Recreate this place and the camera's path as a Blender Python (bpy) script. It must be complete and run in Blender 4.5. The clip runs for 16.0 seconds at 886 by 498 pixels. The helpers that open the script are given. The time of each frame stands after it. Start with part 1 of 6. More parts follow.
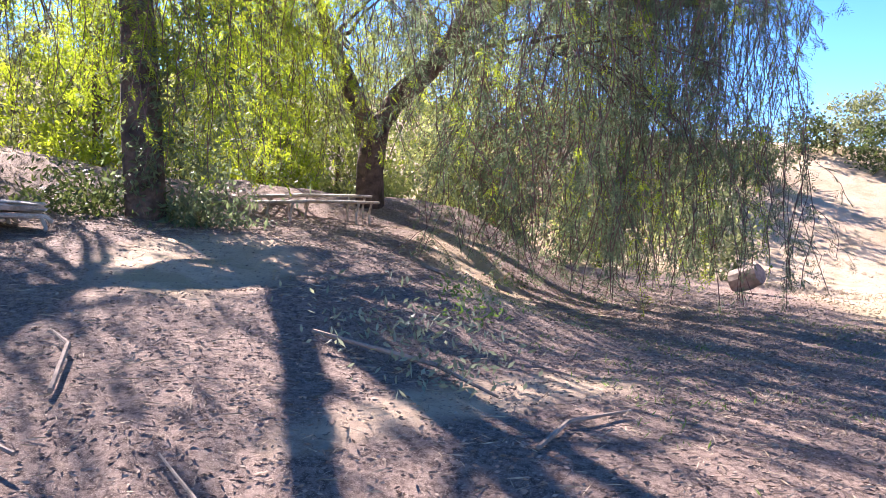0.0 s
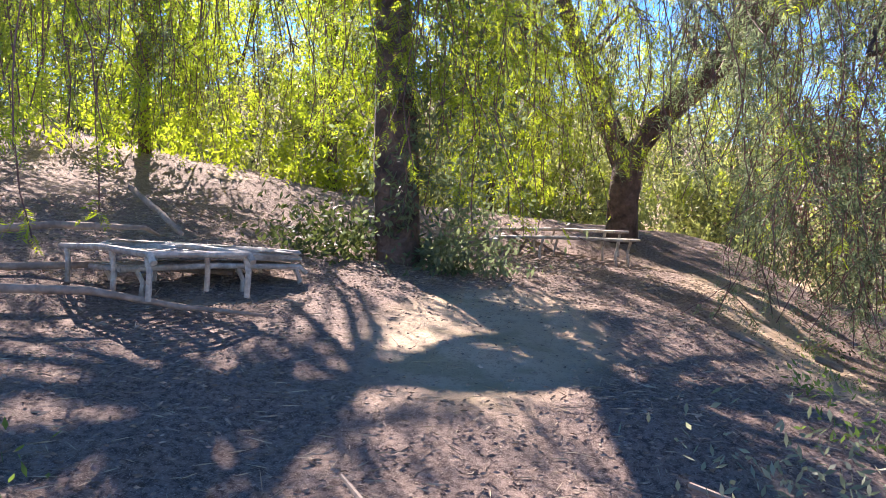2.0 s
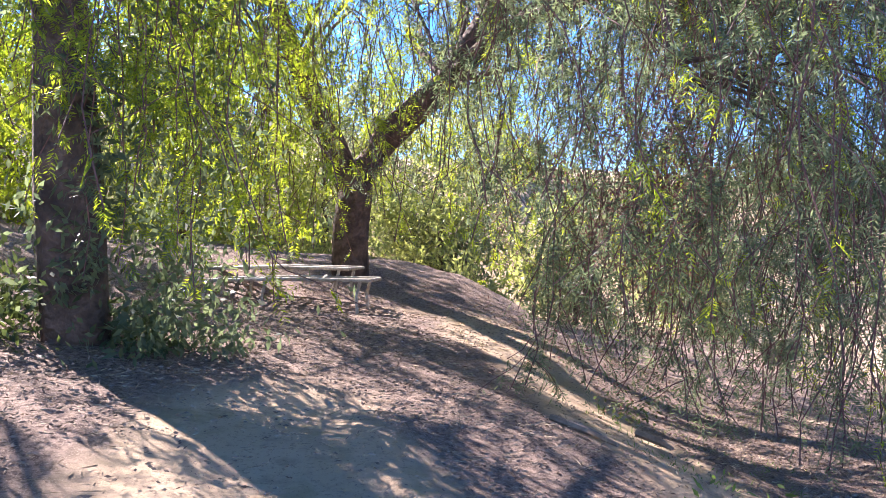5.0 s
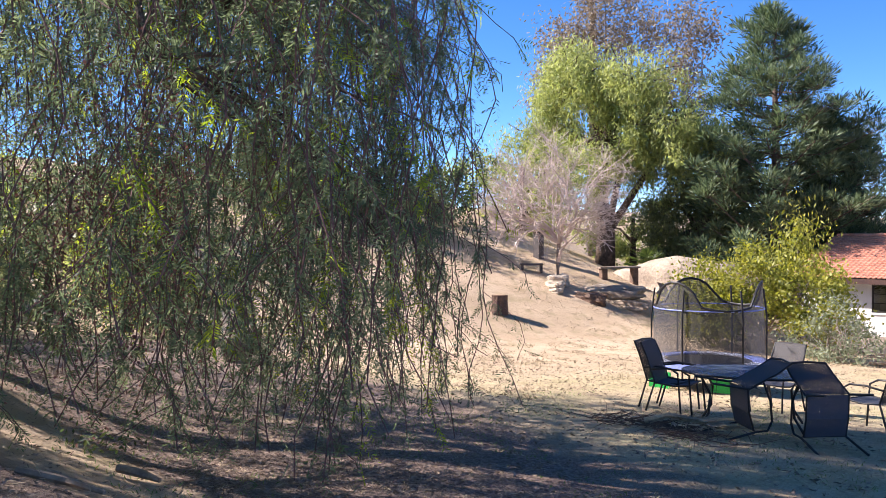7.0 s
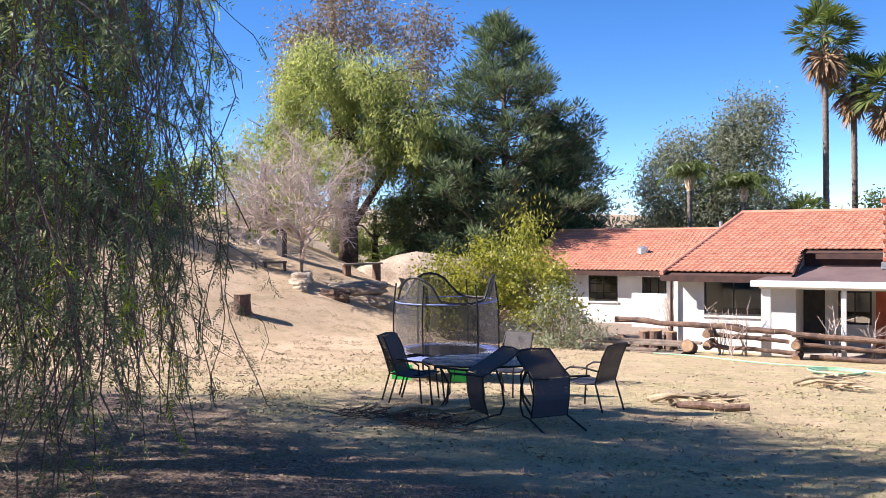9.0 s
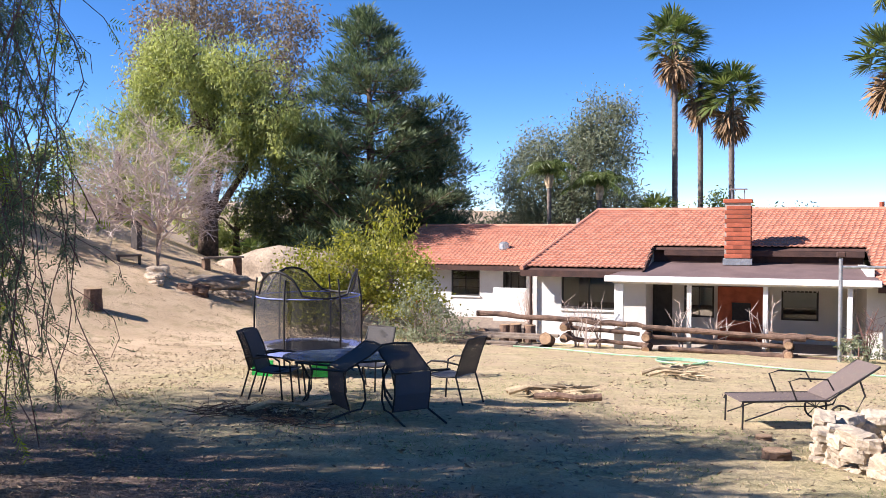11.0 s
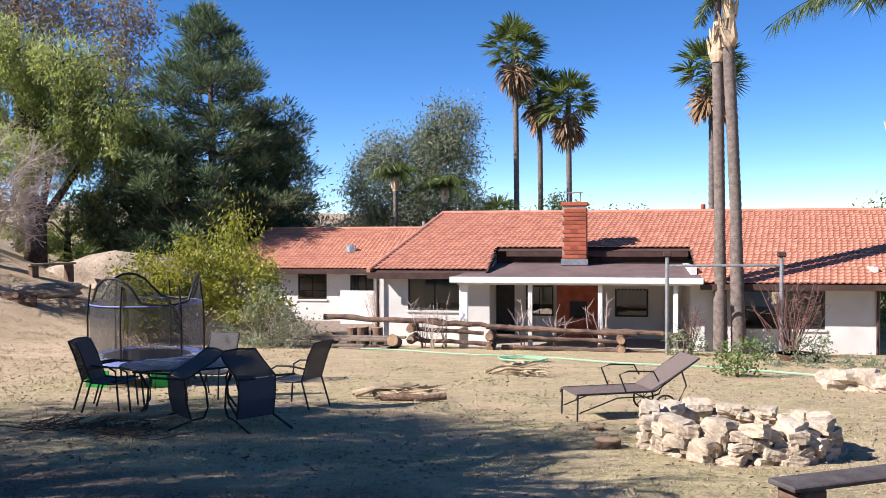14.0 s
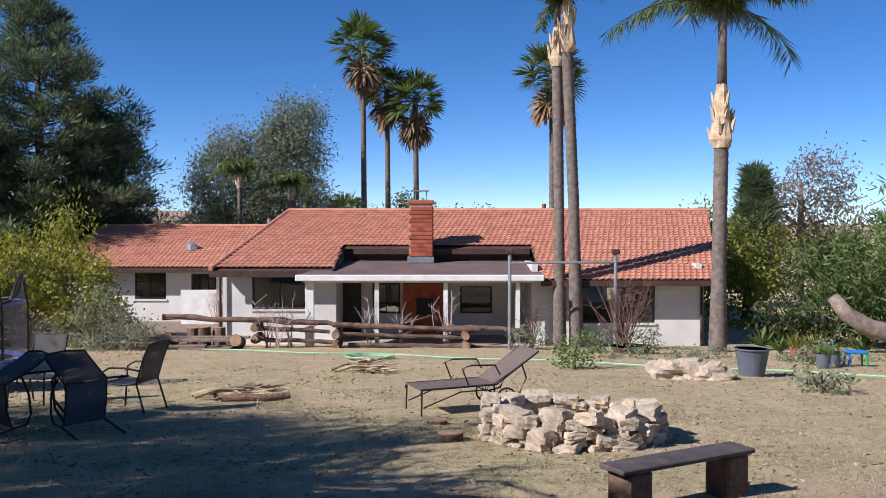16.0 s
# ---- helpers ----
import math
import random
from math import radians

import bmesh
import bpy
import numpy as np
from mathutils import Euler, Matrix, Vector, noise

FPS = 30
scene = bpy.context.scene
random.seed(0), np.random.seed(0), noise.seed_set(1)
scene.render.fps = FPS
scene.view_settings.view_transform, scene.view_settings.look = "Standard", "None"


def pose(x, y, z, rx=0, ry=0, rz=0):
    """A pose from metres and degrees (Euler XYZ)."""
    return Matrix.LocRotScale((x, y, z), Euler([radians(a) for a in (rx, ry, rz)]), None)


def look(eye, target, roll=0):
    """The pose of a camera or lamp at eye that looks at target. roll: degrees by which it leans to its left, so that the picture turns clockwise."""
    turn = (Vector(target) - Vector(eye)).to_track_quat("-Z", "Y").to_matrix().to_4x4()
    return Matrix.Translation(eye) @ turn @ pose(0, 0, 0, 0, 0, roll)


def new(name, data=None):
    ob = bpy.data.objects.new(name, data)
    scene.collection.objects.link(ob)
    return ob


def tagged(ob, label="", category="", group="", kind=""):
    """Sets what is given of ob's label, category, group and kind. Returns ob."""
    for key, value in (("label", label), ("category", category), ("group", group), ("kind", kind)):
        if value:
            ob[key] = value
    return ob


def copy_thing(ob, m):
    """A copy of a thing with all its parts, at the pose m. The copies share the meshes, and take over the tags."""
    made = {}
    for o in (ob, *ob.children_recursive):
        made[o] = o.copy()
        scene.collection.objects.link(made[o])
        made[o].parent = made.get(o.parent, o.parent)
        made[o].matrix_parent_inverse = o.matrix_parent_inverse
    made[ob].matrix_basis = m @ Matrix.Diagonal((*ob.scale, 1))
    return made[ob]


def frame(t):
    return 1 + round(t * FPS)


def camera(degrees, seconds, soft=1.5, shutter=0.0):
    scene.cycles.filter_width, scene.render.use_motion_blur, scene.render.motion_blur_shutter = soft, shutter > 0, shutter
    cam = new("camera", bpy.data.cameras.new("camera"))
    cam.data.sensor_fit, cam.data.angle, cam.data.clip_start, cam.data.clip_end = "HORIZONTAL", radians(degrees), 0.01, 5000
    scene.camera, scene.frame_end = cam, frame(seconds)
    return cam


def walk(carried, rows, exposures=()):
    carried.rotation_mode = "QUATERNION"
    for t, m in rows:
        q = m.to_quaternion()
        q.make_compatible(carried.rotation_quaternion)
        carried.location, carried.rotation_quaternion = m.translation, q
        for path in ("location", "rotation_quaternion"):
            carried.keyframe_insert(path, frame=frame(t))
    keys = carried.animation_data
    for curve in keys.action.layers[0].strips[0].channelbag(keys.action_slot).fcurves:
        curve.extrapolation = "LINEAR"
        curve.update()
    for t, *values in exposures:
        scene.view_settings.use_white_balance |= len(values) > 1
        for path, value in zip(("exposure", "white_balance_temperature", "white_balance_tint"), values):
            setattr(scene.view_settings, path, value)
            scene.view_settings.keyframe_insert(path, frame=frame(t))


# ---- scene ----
cam = camera(53.5, 16.0, soft=0.85)
PATH = [
    (0, (4.165, 1.752, 0.831), (2.167, 1.829, 0.756), 0.3),
    (0.5, (3.84, 1.535, 0.891), (1.841, 1.508, 0.829), 0.5),
    (1, (3.445, 1.318, 0.948), (1.453, 1.145, 0.892), 0.6),
    (1.5, (3.042, 1.098, 1.061), (1.074, 0.741, 1.009), 0.8),
    (2, (2.679, 0.877, 1.161), (0.716, 0.498, 1.112), 1.4),
    (2.5, (2.326, 0.738, 1.216), (0.331, 0.591, 1.175), 1.6),
    (3, (1.775, 0.44, 1.186), (-0.224, 0.481, 1.166), 0.7),
    (3.2, (1.655, 0.376, 1.226), (-0.344, 0.448, 1.211), 0.5),
    (5.3, (0.168, 0.206, 1.468), (-1.773, 0.688, 1.454), -0.6),
    (5.5, (0.05, 0.225, 1.467), (-1.849, 0.85, 1.455), -0.7),
    (6, (-0.129, 0.245, 1.464), (-1.899, 1.175, 1.452), -0.9),
    (6.5, (-0.189, 0.168, 1.536), (-1.795, 1.359, 1.516), -1.2),
    (7, (-0.181, 0.159, 1.6), (-1.599, 1.569, 1.564), -0.3),
    (7.5, (-0.139, 0.112, 1.619), (-1.376, 1.683, 1.582), -0.8),
    (8, (-0.143, 0.098, 1.626), (-1.289, 1.737, 1.585), -1.0),
    (8.5, (-0.138, 0.105, 1.615), (-1.216, 1.789, 1.571), -0.9),
    (9, (-0.14, 0.111, 1.614), (-1.096, 1.867, 1.566), -0.7),
    (9.5, (-0.128, 0.129, 1.623), (-0.979, 1.938, 1.57), -0.7),
    (11.8, (-0.092, 0.1, 1.616), (-0.688, 2.008, 1.555), -0.3),
    (12, (-0.076, 0.088, 1.622), (-0.647, 2.004, 1.562), -0.5),
    (12.5, (-0.063, 0.062, 1.624), (-0.577, 1.994, 1.564), -0.4),
    (13, (-0.044, 0.06, 1.621), (-0.496, 2.008, 1.561), -0.3),
    (13.5, (-0.035, 0.056, 1.63), (-0.412, 2.019, 1.574), -0.2),
    (14, (-0.041, 0.026, 1.63), (-0.384, 1.995, 1.572), -0.3),
    (14.5, (-0.035, 0.038, 1.616), (-0.362, 2.01, 1.554), -0.3),
    (15, (-0.028, 0.047, 1.597), (-0.284, 2.029, 1.535), -0.1),
    (15.5, (-0.016, 0.036, 1.6), (-0.128, 2.032, 1.537), 0.1),
    (16, (0.003, 0.055, 1.598), (0.003, 2.054, 1.536), 0.0),
]
walk(cam, [(t, look(eye, target, roll)) for t, eye, target, roll in PATH],
     [(0, 2.3, 6250, 28), (1, 2.0, 6400, 26), (2, 2.2, 6500, 26), (3, 2.55, 6000, 30), (5.5, 2.3, 6200, 25), (6.3, 1.85, 6200, 21), (7, 1.6, 6200, 20), (9, 1.4, 6200, 19), (12, 1.2, 6150, 18), (14, 1.02, 6100, 17), (15, 1.0, 6100, 17), (16, 0.5, 5900, 17)])

# ---- world, sun, exposure ----
SUN_EL, SUN_DIR = radians(37), Vector((-0.87, -0.49, 0)).normalized()
world = bpy.data.worlds.new("sky")
scene.world = world
world.use_nodes = True
wn = world.node_tree.nodes
sky = wn.new("ShaderNodeTexSky")
sky.sky_type, sky.sun_disc = "NISHITA", False
sky.sun_elevation, sky.sun_rotation = SUN_EL, math.atan2(SUN_DIR.x, SUN_DIR.y)
sky.air_density, sky.dust_density, sky.ozone_density, sky.altitude = 0.5, 0.0, 1.7, 600
wn["Background"].inputs["Strength"].default_value = 0.095
deep = wn.new("ShaderNodeHueSaturation")
deep.inputs["Saturation"].default_value = 1.26
world.node_tree.links.new(sky.outputs[0], deep.inputs["Color"])
world.node_tree.links.new(deep.outputs[0], wn["Background"].inputs["Color"])
sun = new("sun", bpy.data.lights.new("sun", "SUN"))
sun.data.energy, sun.data.angle, sun.data.color = 5.0, radians(0.5), (1.0, 0.94, 0.84)
sun.matrix_world = look(Vector((0, 0, 60)) + (SUN_DIR * math.cos(SUN_EL) + Vector((0, 0, math.sin(SUN_EL)))) * 50, (0, 0, 60))

RNG = np.random.default_rng(7)


# ---- materials ----
def mat(name, c1, c2=None, scale=3.0, rough=0.85, bump=0.3, fine=40.0, metal=0.0, rnd=0.0, c3=None, bdist=0.01):
    """Two-scale noise colour with fine bump; rnd: value change from object to object."""
    m = bpy.data.materials.new(name)
    m.use_nodes = True
    nt = m.node_tree
    N, L = nt.nodes, nt.links
    b = N["Principled BSDF"]
    b.inputs["Roughness"].default_value, b.inputs["Metallic"].default_value = rough, metal
    b.inputs["Specular IOR Level"].default_value = 0.3
    c2 = c2 or tuple(v * 0.7 for v in c1)
    tc = N.new("ShaderNodeTexCoord")
    n1, n2 = N.new("ShaderNodeTexNoise"), N.new("ShaderNodeTexNoise")
    n1.inputs["Scale"].default_value, n1.inputs["Detail"].default_value = scale, 5
    n2.inputs["Scale"].default_value, n2.inputs["Detail"].default_value = fine, 3
    for n in (n1, n2):
        L.new(tc.outputs["Object"], n.inputs["Vector"])
    r = N.new("ShaderNodeValToRGB")
    r.color_ramp.elements[0].position, r.color_ramp.elements[1].position = 0.35, 0.65
    r.color_ramp.elements[0].color, r.color_ramp.elements[1].color = (*c1, 1), (*c2, 1)
    L.new(n1.outputs["Fac"], r.inputs["Fac"])
    mx = N.new("ShaderNodeMix")
    mx.data_type, mx.blend_type = "RGBA", "OVERLAY"
    mx.inputs["Factor"].default_value = 0.55
    L.new(r.outputs["Color"], mx.inputs["A"])
    L.new(n2.outputs["Fac"], mx.inputs["B"])
    out = mx.outputs["Result"]
    if rnd:
        oi, hs, ma = N.new("ShaderNodeObjectInfo"), N.new("ShaderNodeHueSaturation"), N.new("ShaderNodeMapRange")
        ma.inputs["To Min"].default_value, ma.inputs["To Max"].default_value = 1 - rnd, 1 + rnd
        L.new(oi.outputs["Random"], ma.inputs["Value"])
        L.new(ma.outputs["Result"], hs.inputs["Value"])
        L.new(out, hs.inputs["Color"])
        out = hs.outputs["Color"]
    L.new(out, b.inputs["Base Color"])
    if bump:
        bn = N.new("ShaderNodeBump")
        bn.inputs["Strength"].default_value, bn.inputs["Distance"].default_value = bump, bdist
        L.new(n2.outputs["Fac"], bn.inputs["Height"])
        L.new(bn.outputs["Normal"], b.inputs["Normal"])
    return m


def leaf_mat(name, c1, c2, trans=0.4, rough=0.55):
    """Leaf: colour from leaf to leaf, light let through."""
    m = bpy.data.materials.new(name)
    m.use_nodes = True
    nt = m.node_tree
    N, L = nt.nodes, nt.links
    b = N["Principled BSDF"]
    b.inputs["Roughness"].default_value = rough
    b.inputs["Specular IOR Level"].default_value = 0.35
    g, tc, n1 = N.new("ShaderNodeNewGeometry"), N.new("ShaderNodeTexCoord"), N.new("ShaderNodeTexNoise")
    n1.inputs["Scale"].default_value = 0.7
    L.new(tc.outputs["Object"], n1.inputs["Vector"])
    ad = N.new("ShaderNodeMath")
    ad.operation = "MULTIPLY_ADD"
    ad.inputs[1].default_value = 0.5
    L.new(g.outputs["Random Per Island"], ad.inputs[0])
    L.new(n1.outputs["Fac"], ad.inputs[2])
    r = N.new("ShaderNodeValToRGB")
    r.color_ramp.elements[0].position, r.color_ramp.elements[1].position = 0.4, 1.0
    r.color_ramp.elements[0].color, r.color_ramp.elements[1].color = (*c1, 1), (*c2, 1)
    L.new(ad.outputs[0], r.inputs["Fac"])
    L.new(r.outputs["Color"], b.inputs["Base Color"])
    t, ms = N.new("ShaderNodeBsdfTranslucent"), N.new("ShaderNodeMixShader")
    hs = N.new("ShaderNodeHueSaturation")
    hs.inputs["Value"].default_value, hs.inputs["Saturation"].default_value = 1.7, 1.15
    L.new(r.outputs["Color"], hs.inputs["Color"])
    L.new(hs.outputs["Color"], t.inputs["Color"])
    ms.inputs["Fac"].default_value = trans
    L.new(b.outputs[0], ms.inputs[1])
    L.new(t.outputs[0], ms.inputs[2])
    L.new(ms.outputs[0], N["Material Output"].inputs["Surface"])
    return m


def glass_mat(name, tint, rough=0.02):
    m = bpy.data.materials.new(name)
    m.use_nodes = True
    b = m.node_tree.nodes["Principled BSDF"]
    b.inputs["Base Color"].default_value = (*tint, 1)
    b.inputs["Roughness"].default_value, b.inputs["Transmission Weight"].default_value = rough, 1.0
    b.inputs["IOR"].default_value = 1.45
    return m


def mesh_mat(name, colour, cell, hole):
    """Woven fabric or netting: real holes between the threads."""
    m = bpy.data.materials.new(name)
    m.use_nodes = True
    nt = m.node_tree
    N, L = nt.nodes, nt.links
    b = N["Principled BSDF"]
    b.inputs["Base Color"].default_value, b.inputs["Roughness"].default_value = (*colour, 1), 0.7
    tc, n = N.new("ShaderNodeTexCoord"), N.new("ShaderNodeTexWhiteNoise")
    vm = N.new("ShaderNodeVectorMath")
    vm.operation = "SCALE"
    vm.inputs["Scale"].default_value = 1 / cell
    fl = N.new("ShaderNodeVectorMath")
    fl.operation = "FLOOR"
    L.new(tc.outputs["Object"], vm.inputs[0])
    L.new(vm.outputs[0], fl.inputs[0])
    L.new(fl.outputs[0], n.inputs["Vector"])
    gt = N.new("ShaderNodeMath")
    gt.operation = "GREATER_THAN"
    gt.inputs[1].default_value = hole
    L.new(n.outputs["Value"], gt.inputs[0])
    t, ms = N.new("ShaderNodeBsdfTransparent"), N.new("ShaderNodeMixShader")
    L.new(gt.outputs[0], ms.inputs["Fac"])
    L.new(t.outputs[0], ms.inputs[1])
    L.new(b.outputs[0], ms.inputs[2])
    L.new(ms.outputs[0], N["Material Output"].inputs["Surface"])
    return m


def ground_mat():
    """Sandy soil with dry grass, litter under the trees, bare slopes."""
    m = bpy.data.materials.new("soil")
    m.use_nodes = True
    nt = m.node_tree
    N, L = nt.nodes, nt.links
    b = N["Principled BSDF"]
    b.inputs["Roughness"].default_value, b.inputs["Specular IOR Level"].default_value = 0.95, 0.15
    tc = N.new("ShaderNodeTexCoord")

    def noi(scale, detail=6, rough=0.6):
        n = N.new("ShaderNodeTexNoise")
        n.inputs["Scale"].default_value, n.inputs["Detail"].default_value, n.inputs["Roughness"].default_value = scale, detail, rough
        L.new(tc.outputs["Object"], n.inputs["Vector"])
        return n.outputs["Fac"]

    def ramp(f, lo, hi):
        r = N.new("ShaderNodeMapRange")
        r.interpolation_type = "SMOOTHSTEP"
        r.inputs["From Min"].default_value, r.inputs["From Max"].default_value = lo, hi
        L.new(f, r.inputs["Value"])
        return r.outputs["Result"]

    def mix(f, a, c):
        x = N.new("ShaderNodeMix")
        x.data_type = "RGBA"
        L.new(f, x.inputs["Factor"])
        for s, v in (("A", a), ("B", c)):
            if isinstance(v, tuple):
                x.inputs[s].default_value = (*v, 1)
            else:
                L.new(v, x.inputs[s])
        return x.outputs["Result"]

    def mul(a, c):
        x = N.new("ShaderNodeMath")
        x.operation = "MULTIPLY"
        L.new(a, x.inputs[0])
        if isinstance(c, float):
            x.inputs[1].default_value = c
        else:
            L.new(c, x.inputs[1])
        return x.outputs[0]

    zone = N.new("ShaderNodeVertexColor")
    zone.layer_name = "zone"
    sep = N.new("ShaderNodeSeparateColor")
    L.new(zone.outputs["Color"], sep.inputs["Color"])
    litter, grass = sep.outputs["Red"], sep.outputs["Green"]
    sand = mix(ramp(noi(0.35), 0.35, 0.65), (0.56, 0.42, 0.28), (0.45, 0.33, 0.21))
    sand = mix(ramp(noi(9.0), 0.5, 0.75), sand, (0.36, 0.265, 0.175))
    sand = mix(mul(ramp(noi(1.3, 8, 0.7), 0.5, 0.62), 0.75), sand, (0.34, 0.27, 0.15))
    sand = mix(mul(ramp(noi(48.0, 3, 0.6), 0.56, 0.66), 0.7), sand, (0.25, 0.185, 0.12))
    dry = mix(ramp(noi(2.2, 8, 0.7), 0.38, 0.6), (0.48, 0.39, 0.215), (0.30, 0.26, 0.13))
    dry = mix(ramp(noi(30.0, 4, 0.7), 0.45, 0.7), dry, (0.57, 0.47, 0.29))
    dry = mix(mul(ramp(noi(7.0, 8, 0.75), 0.52, 0.62), 0.8), dry, (0.17, 0.145, 0.085))
    dry = mix(mul(ramp(noi(0.55, 6, 0.65), 0.5, 0.62), 0.7), dry, (0.45, 0.34, 0.22))
    gmask = mul(grass, ramp(noi(0.8), 0.22, 0.52))
    col = mix(gmask, sand, dry)
    lit = mix(ramp(noi(24.0, 6, 0.75), 0.38, 0.6), (0.10, 0.066, 0.052), (0.28, 0.20, 0.155))
    lit = mix(ramp(noi(110.0, 4, 0.8), 0.52, 0.68), lit, (0.44, 0.355, 0.275))
    lmask = ramp(litter, 0.25, 0.75)
    col = mix(mul(lmask, ramp(noi(0.9), 0.2, 0.42)), col, lit)
    L.new(col, b.inputs["Base Color"])
    bn = N.new("ShaderNodeBump")
    bn.inputs["Strength"].default_value, bn.inputs["Distance"].default_value = 0.9, 0.035
    L.new(noi(18.0, 10, 0.78), bn.inputs["Height"])
    L.new(bn.outputs["Normal"], b.inputs["Normal"])
    return m


M_SOIL = ground_mat()
M_STUCCO = mat("white_stucco", (0.70, 0.675, 0.63), (0.62, 0.595, 0.55), 1.5, 0.9, 0.4, 60)
M_TILE = mat("clay_tile", (0.56, 0.265, 0.175), (0.44, 0.19, 0.125), 2.5, 0.8, 0.3, 25)
M_BRICK = mat("red_brick", (0.42, 0.115, 0.06), (0.30, 0.08, 0.045), 4, 0.9, 0.4, 50, rnd=0.25)
M_MORTAR = mat("mortar", (0.42, 0.36, 0.30), (0.33, 0.28, 0.24), 6)
M_TRIM = mat("white_trim", (0.78, 0.77, 0.74), (0.66, 0.64, 0.60), 3, 0.6, 0.1)
M_DARKWOOD = mat("dark_fascia", (0.085, 0.045, 0.035), (0.055, 0.032, 0.028), 4)
M_SHEET = mat("patio_roofing", (0.17, 0.115, 0.105), (0.125, 0.085, 0.08), 1.2, 0.75, 0.2)
M_FRAME = mat("window_frame", (0.05, 0.045, 0.04), None, 5, 0.5, 0)
M_GLASS = glass_mat("window_glass", (0.75, 0.8, 0.8))
M_LOG = mat("weathered_log", (0.19, 0.12, 0.085), (0.085, 0.055, 0.042), 3, 0.95, 0.9, 18, bdist=0.03, rnd=0.2)
M_CUT = mat("cut_wood", (0.42, 0.28, 0.17), (0.27, 0.17, 0.10), 8, 0.9)
M_PLANK = mat("grey_plank", (0.24, 0.185, 0.14), (0.15, 0.115, 0.09), 5, 0.9, 0.4, 35, rnd=0.2)
M_BENCH = mat("bench_wood", (0.10, 0.085, 0.08), (0.055, 0.045, 0.042), 5, 0.8, 0.5, 40)
M_BENCHLEG = mat("bench_leg_wood", (0.17, 0.105, 0.07), (0.085, 0.055, 0.04), 5, 0.9, 0.8, 25)
M_STONE = mat("pale_stone", (0.52, 0.43, 0.325), (0.37, 0.295, 0.215), 5, 0.95, 0.9, 22, rnd=0.14, bdist=0.02)
M_ROCK = mat("granite", (0.37, 0.295, 0.22), (0.25, 0.195, 0.145), 1.6, 0.95, 0.8, 10, bdist=0.04)
M_METAL = mat("dark_metal", (0.035, 0.032, 0.032), None, 10, 0.5, 0.05, metal=0.3)
M_GALV = mat("galvanised_pipe", (0.42, 0.43, 0.44), (0.30, 0.31, 0.32), 6, 0.45, 0.05, metal=0.6)
M_CREAM = mat("cream_metal", (0.50, 0.44, 0.35), (0.28, 0.23, 0.17), 9, 0.6, 0.2)
M_SLING = mesh_mat("sling_fabric", (0.045, 0.039, 0.039), 0.004, 0.2)
M_SLINGBLUE = mesh_mat("sling_seat", (0.06, 0.064, 0.085), 0.004, 0.1)
M_LOUNGE = mesh_mat("lounge_mesh", (0.16, 0.12, 0.105), 0.006, 0.2)
M_NET = mesh_mat("trampoline_net", (0.045, 0.042, 0.045), 0.005, 0.48)
M_TABLEGLASS = mat("table_top", (0.16, 0.2, 0.3), (0.12, 0.16, 0.25), 4, 0.12, 0)
M_PADBLUE = mat("pad_blue", (0.12, 0.16, 0.42), (0.20, 0.24, 0.45), 3, 0.5, 0.05)
M_PADGREY = mat("pad_grey", (0.55, 0.57, 0.66), (0.42, 0.44, 0.52), 3, 0.5, 0.05)
M_GREEN = mat("green_plastic", (0.02, 0.42, 0.08), None, 3, 0.4, 0)
M_HOSE = mat("green_hose", (0.24, 0.44, 0.26), (0.30, 0.50, 0.32), 3, 0.5, 0)
M_BUCKET = mat("grey_plastic", (0.11, 0.125, 0.15), (0.09, 0.10, 0.12), 4, 0.5, 0.05)
M_BARK = mat("pepper_bark", (0.17, 0.115, 0.085), (0.07, 0.05, 0.04), 5, 0.95, 1.0, 14, bdist=0.05)
M_BARKGREY = mat("grey_bark", (0.30, 0.235, 0.19), (0.19, 0.15, 0.125), 5, 0.95, 0.8, 15)
M_TWIG = mat("bare_twig", (0.54, 0.44, 0.39), (0.42, 0.335, 0.29), 4, 0.9, 0)
M_STEM = mat("hanging_stem", (0.12, 0.065, 0.055), (0.19, 0.10, 0.08), 8, 0.8, 0)
M_PALMTRUNK = mat("palm_trunk", (0.20, 0.16, 0.135), (0.115, 0.092, 0.078), 6, 0.95, 0.8, 20)
M_PALMBOOT = mat("palm_boot", (0.60, 0.46, 0.30), (0.40, 0.28, 0.17), 5, 0.85, 0.4)
M_DEADFROND = mat("dead_frond", (0.33, 0.215, 0.115), (0.20, 0.125, 0.07), 4, 0.9, 0)
M_STRAW = mat("straw", (0.47, 0.37, 0.235), (0.30, 0.225, 0.14), 4, 0.9, 0)
M_SCRAP = mat("leaf_scrap", (0.36, 0.27, 0.19), (0.16, 0.115, 0.085), 9, 0.9, 0)
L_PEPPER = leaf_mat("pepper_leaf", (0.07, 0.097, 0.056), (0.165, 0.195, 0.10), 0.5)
# same pepper leaf, with backlight put into a brighter yellow-green
L_PEPPERLIT = leaf_mat("pepper_leaf_backlit", (0.15, 0.205, 0.035), (0.31, 0.36, 0.06), 0.62)
L_OLDBERRY = leaf_mat("dry_berry", (0.13, 0.065, 0.06), (0.22, 0.115, 0.095), 0.2)
L_WILLOW = leaf_mat("pale_leaf", (0.16, 0.19, 0.065), (0.35, 0.37, 0.13), 0.42)
L_OLIVE = leaf_mat("olive_leaf", (0.095, 0.115, 0.055), (0.20, 0.21, 0.10), 0.35)
L_EUCA = leaf_mat("eucalyptus_leaf", (0.11, 0.13, 0.085), (0.22, 0.235, 0.15), 0.3)
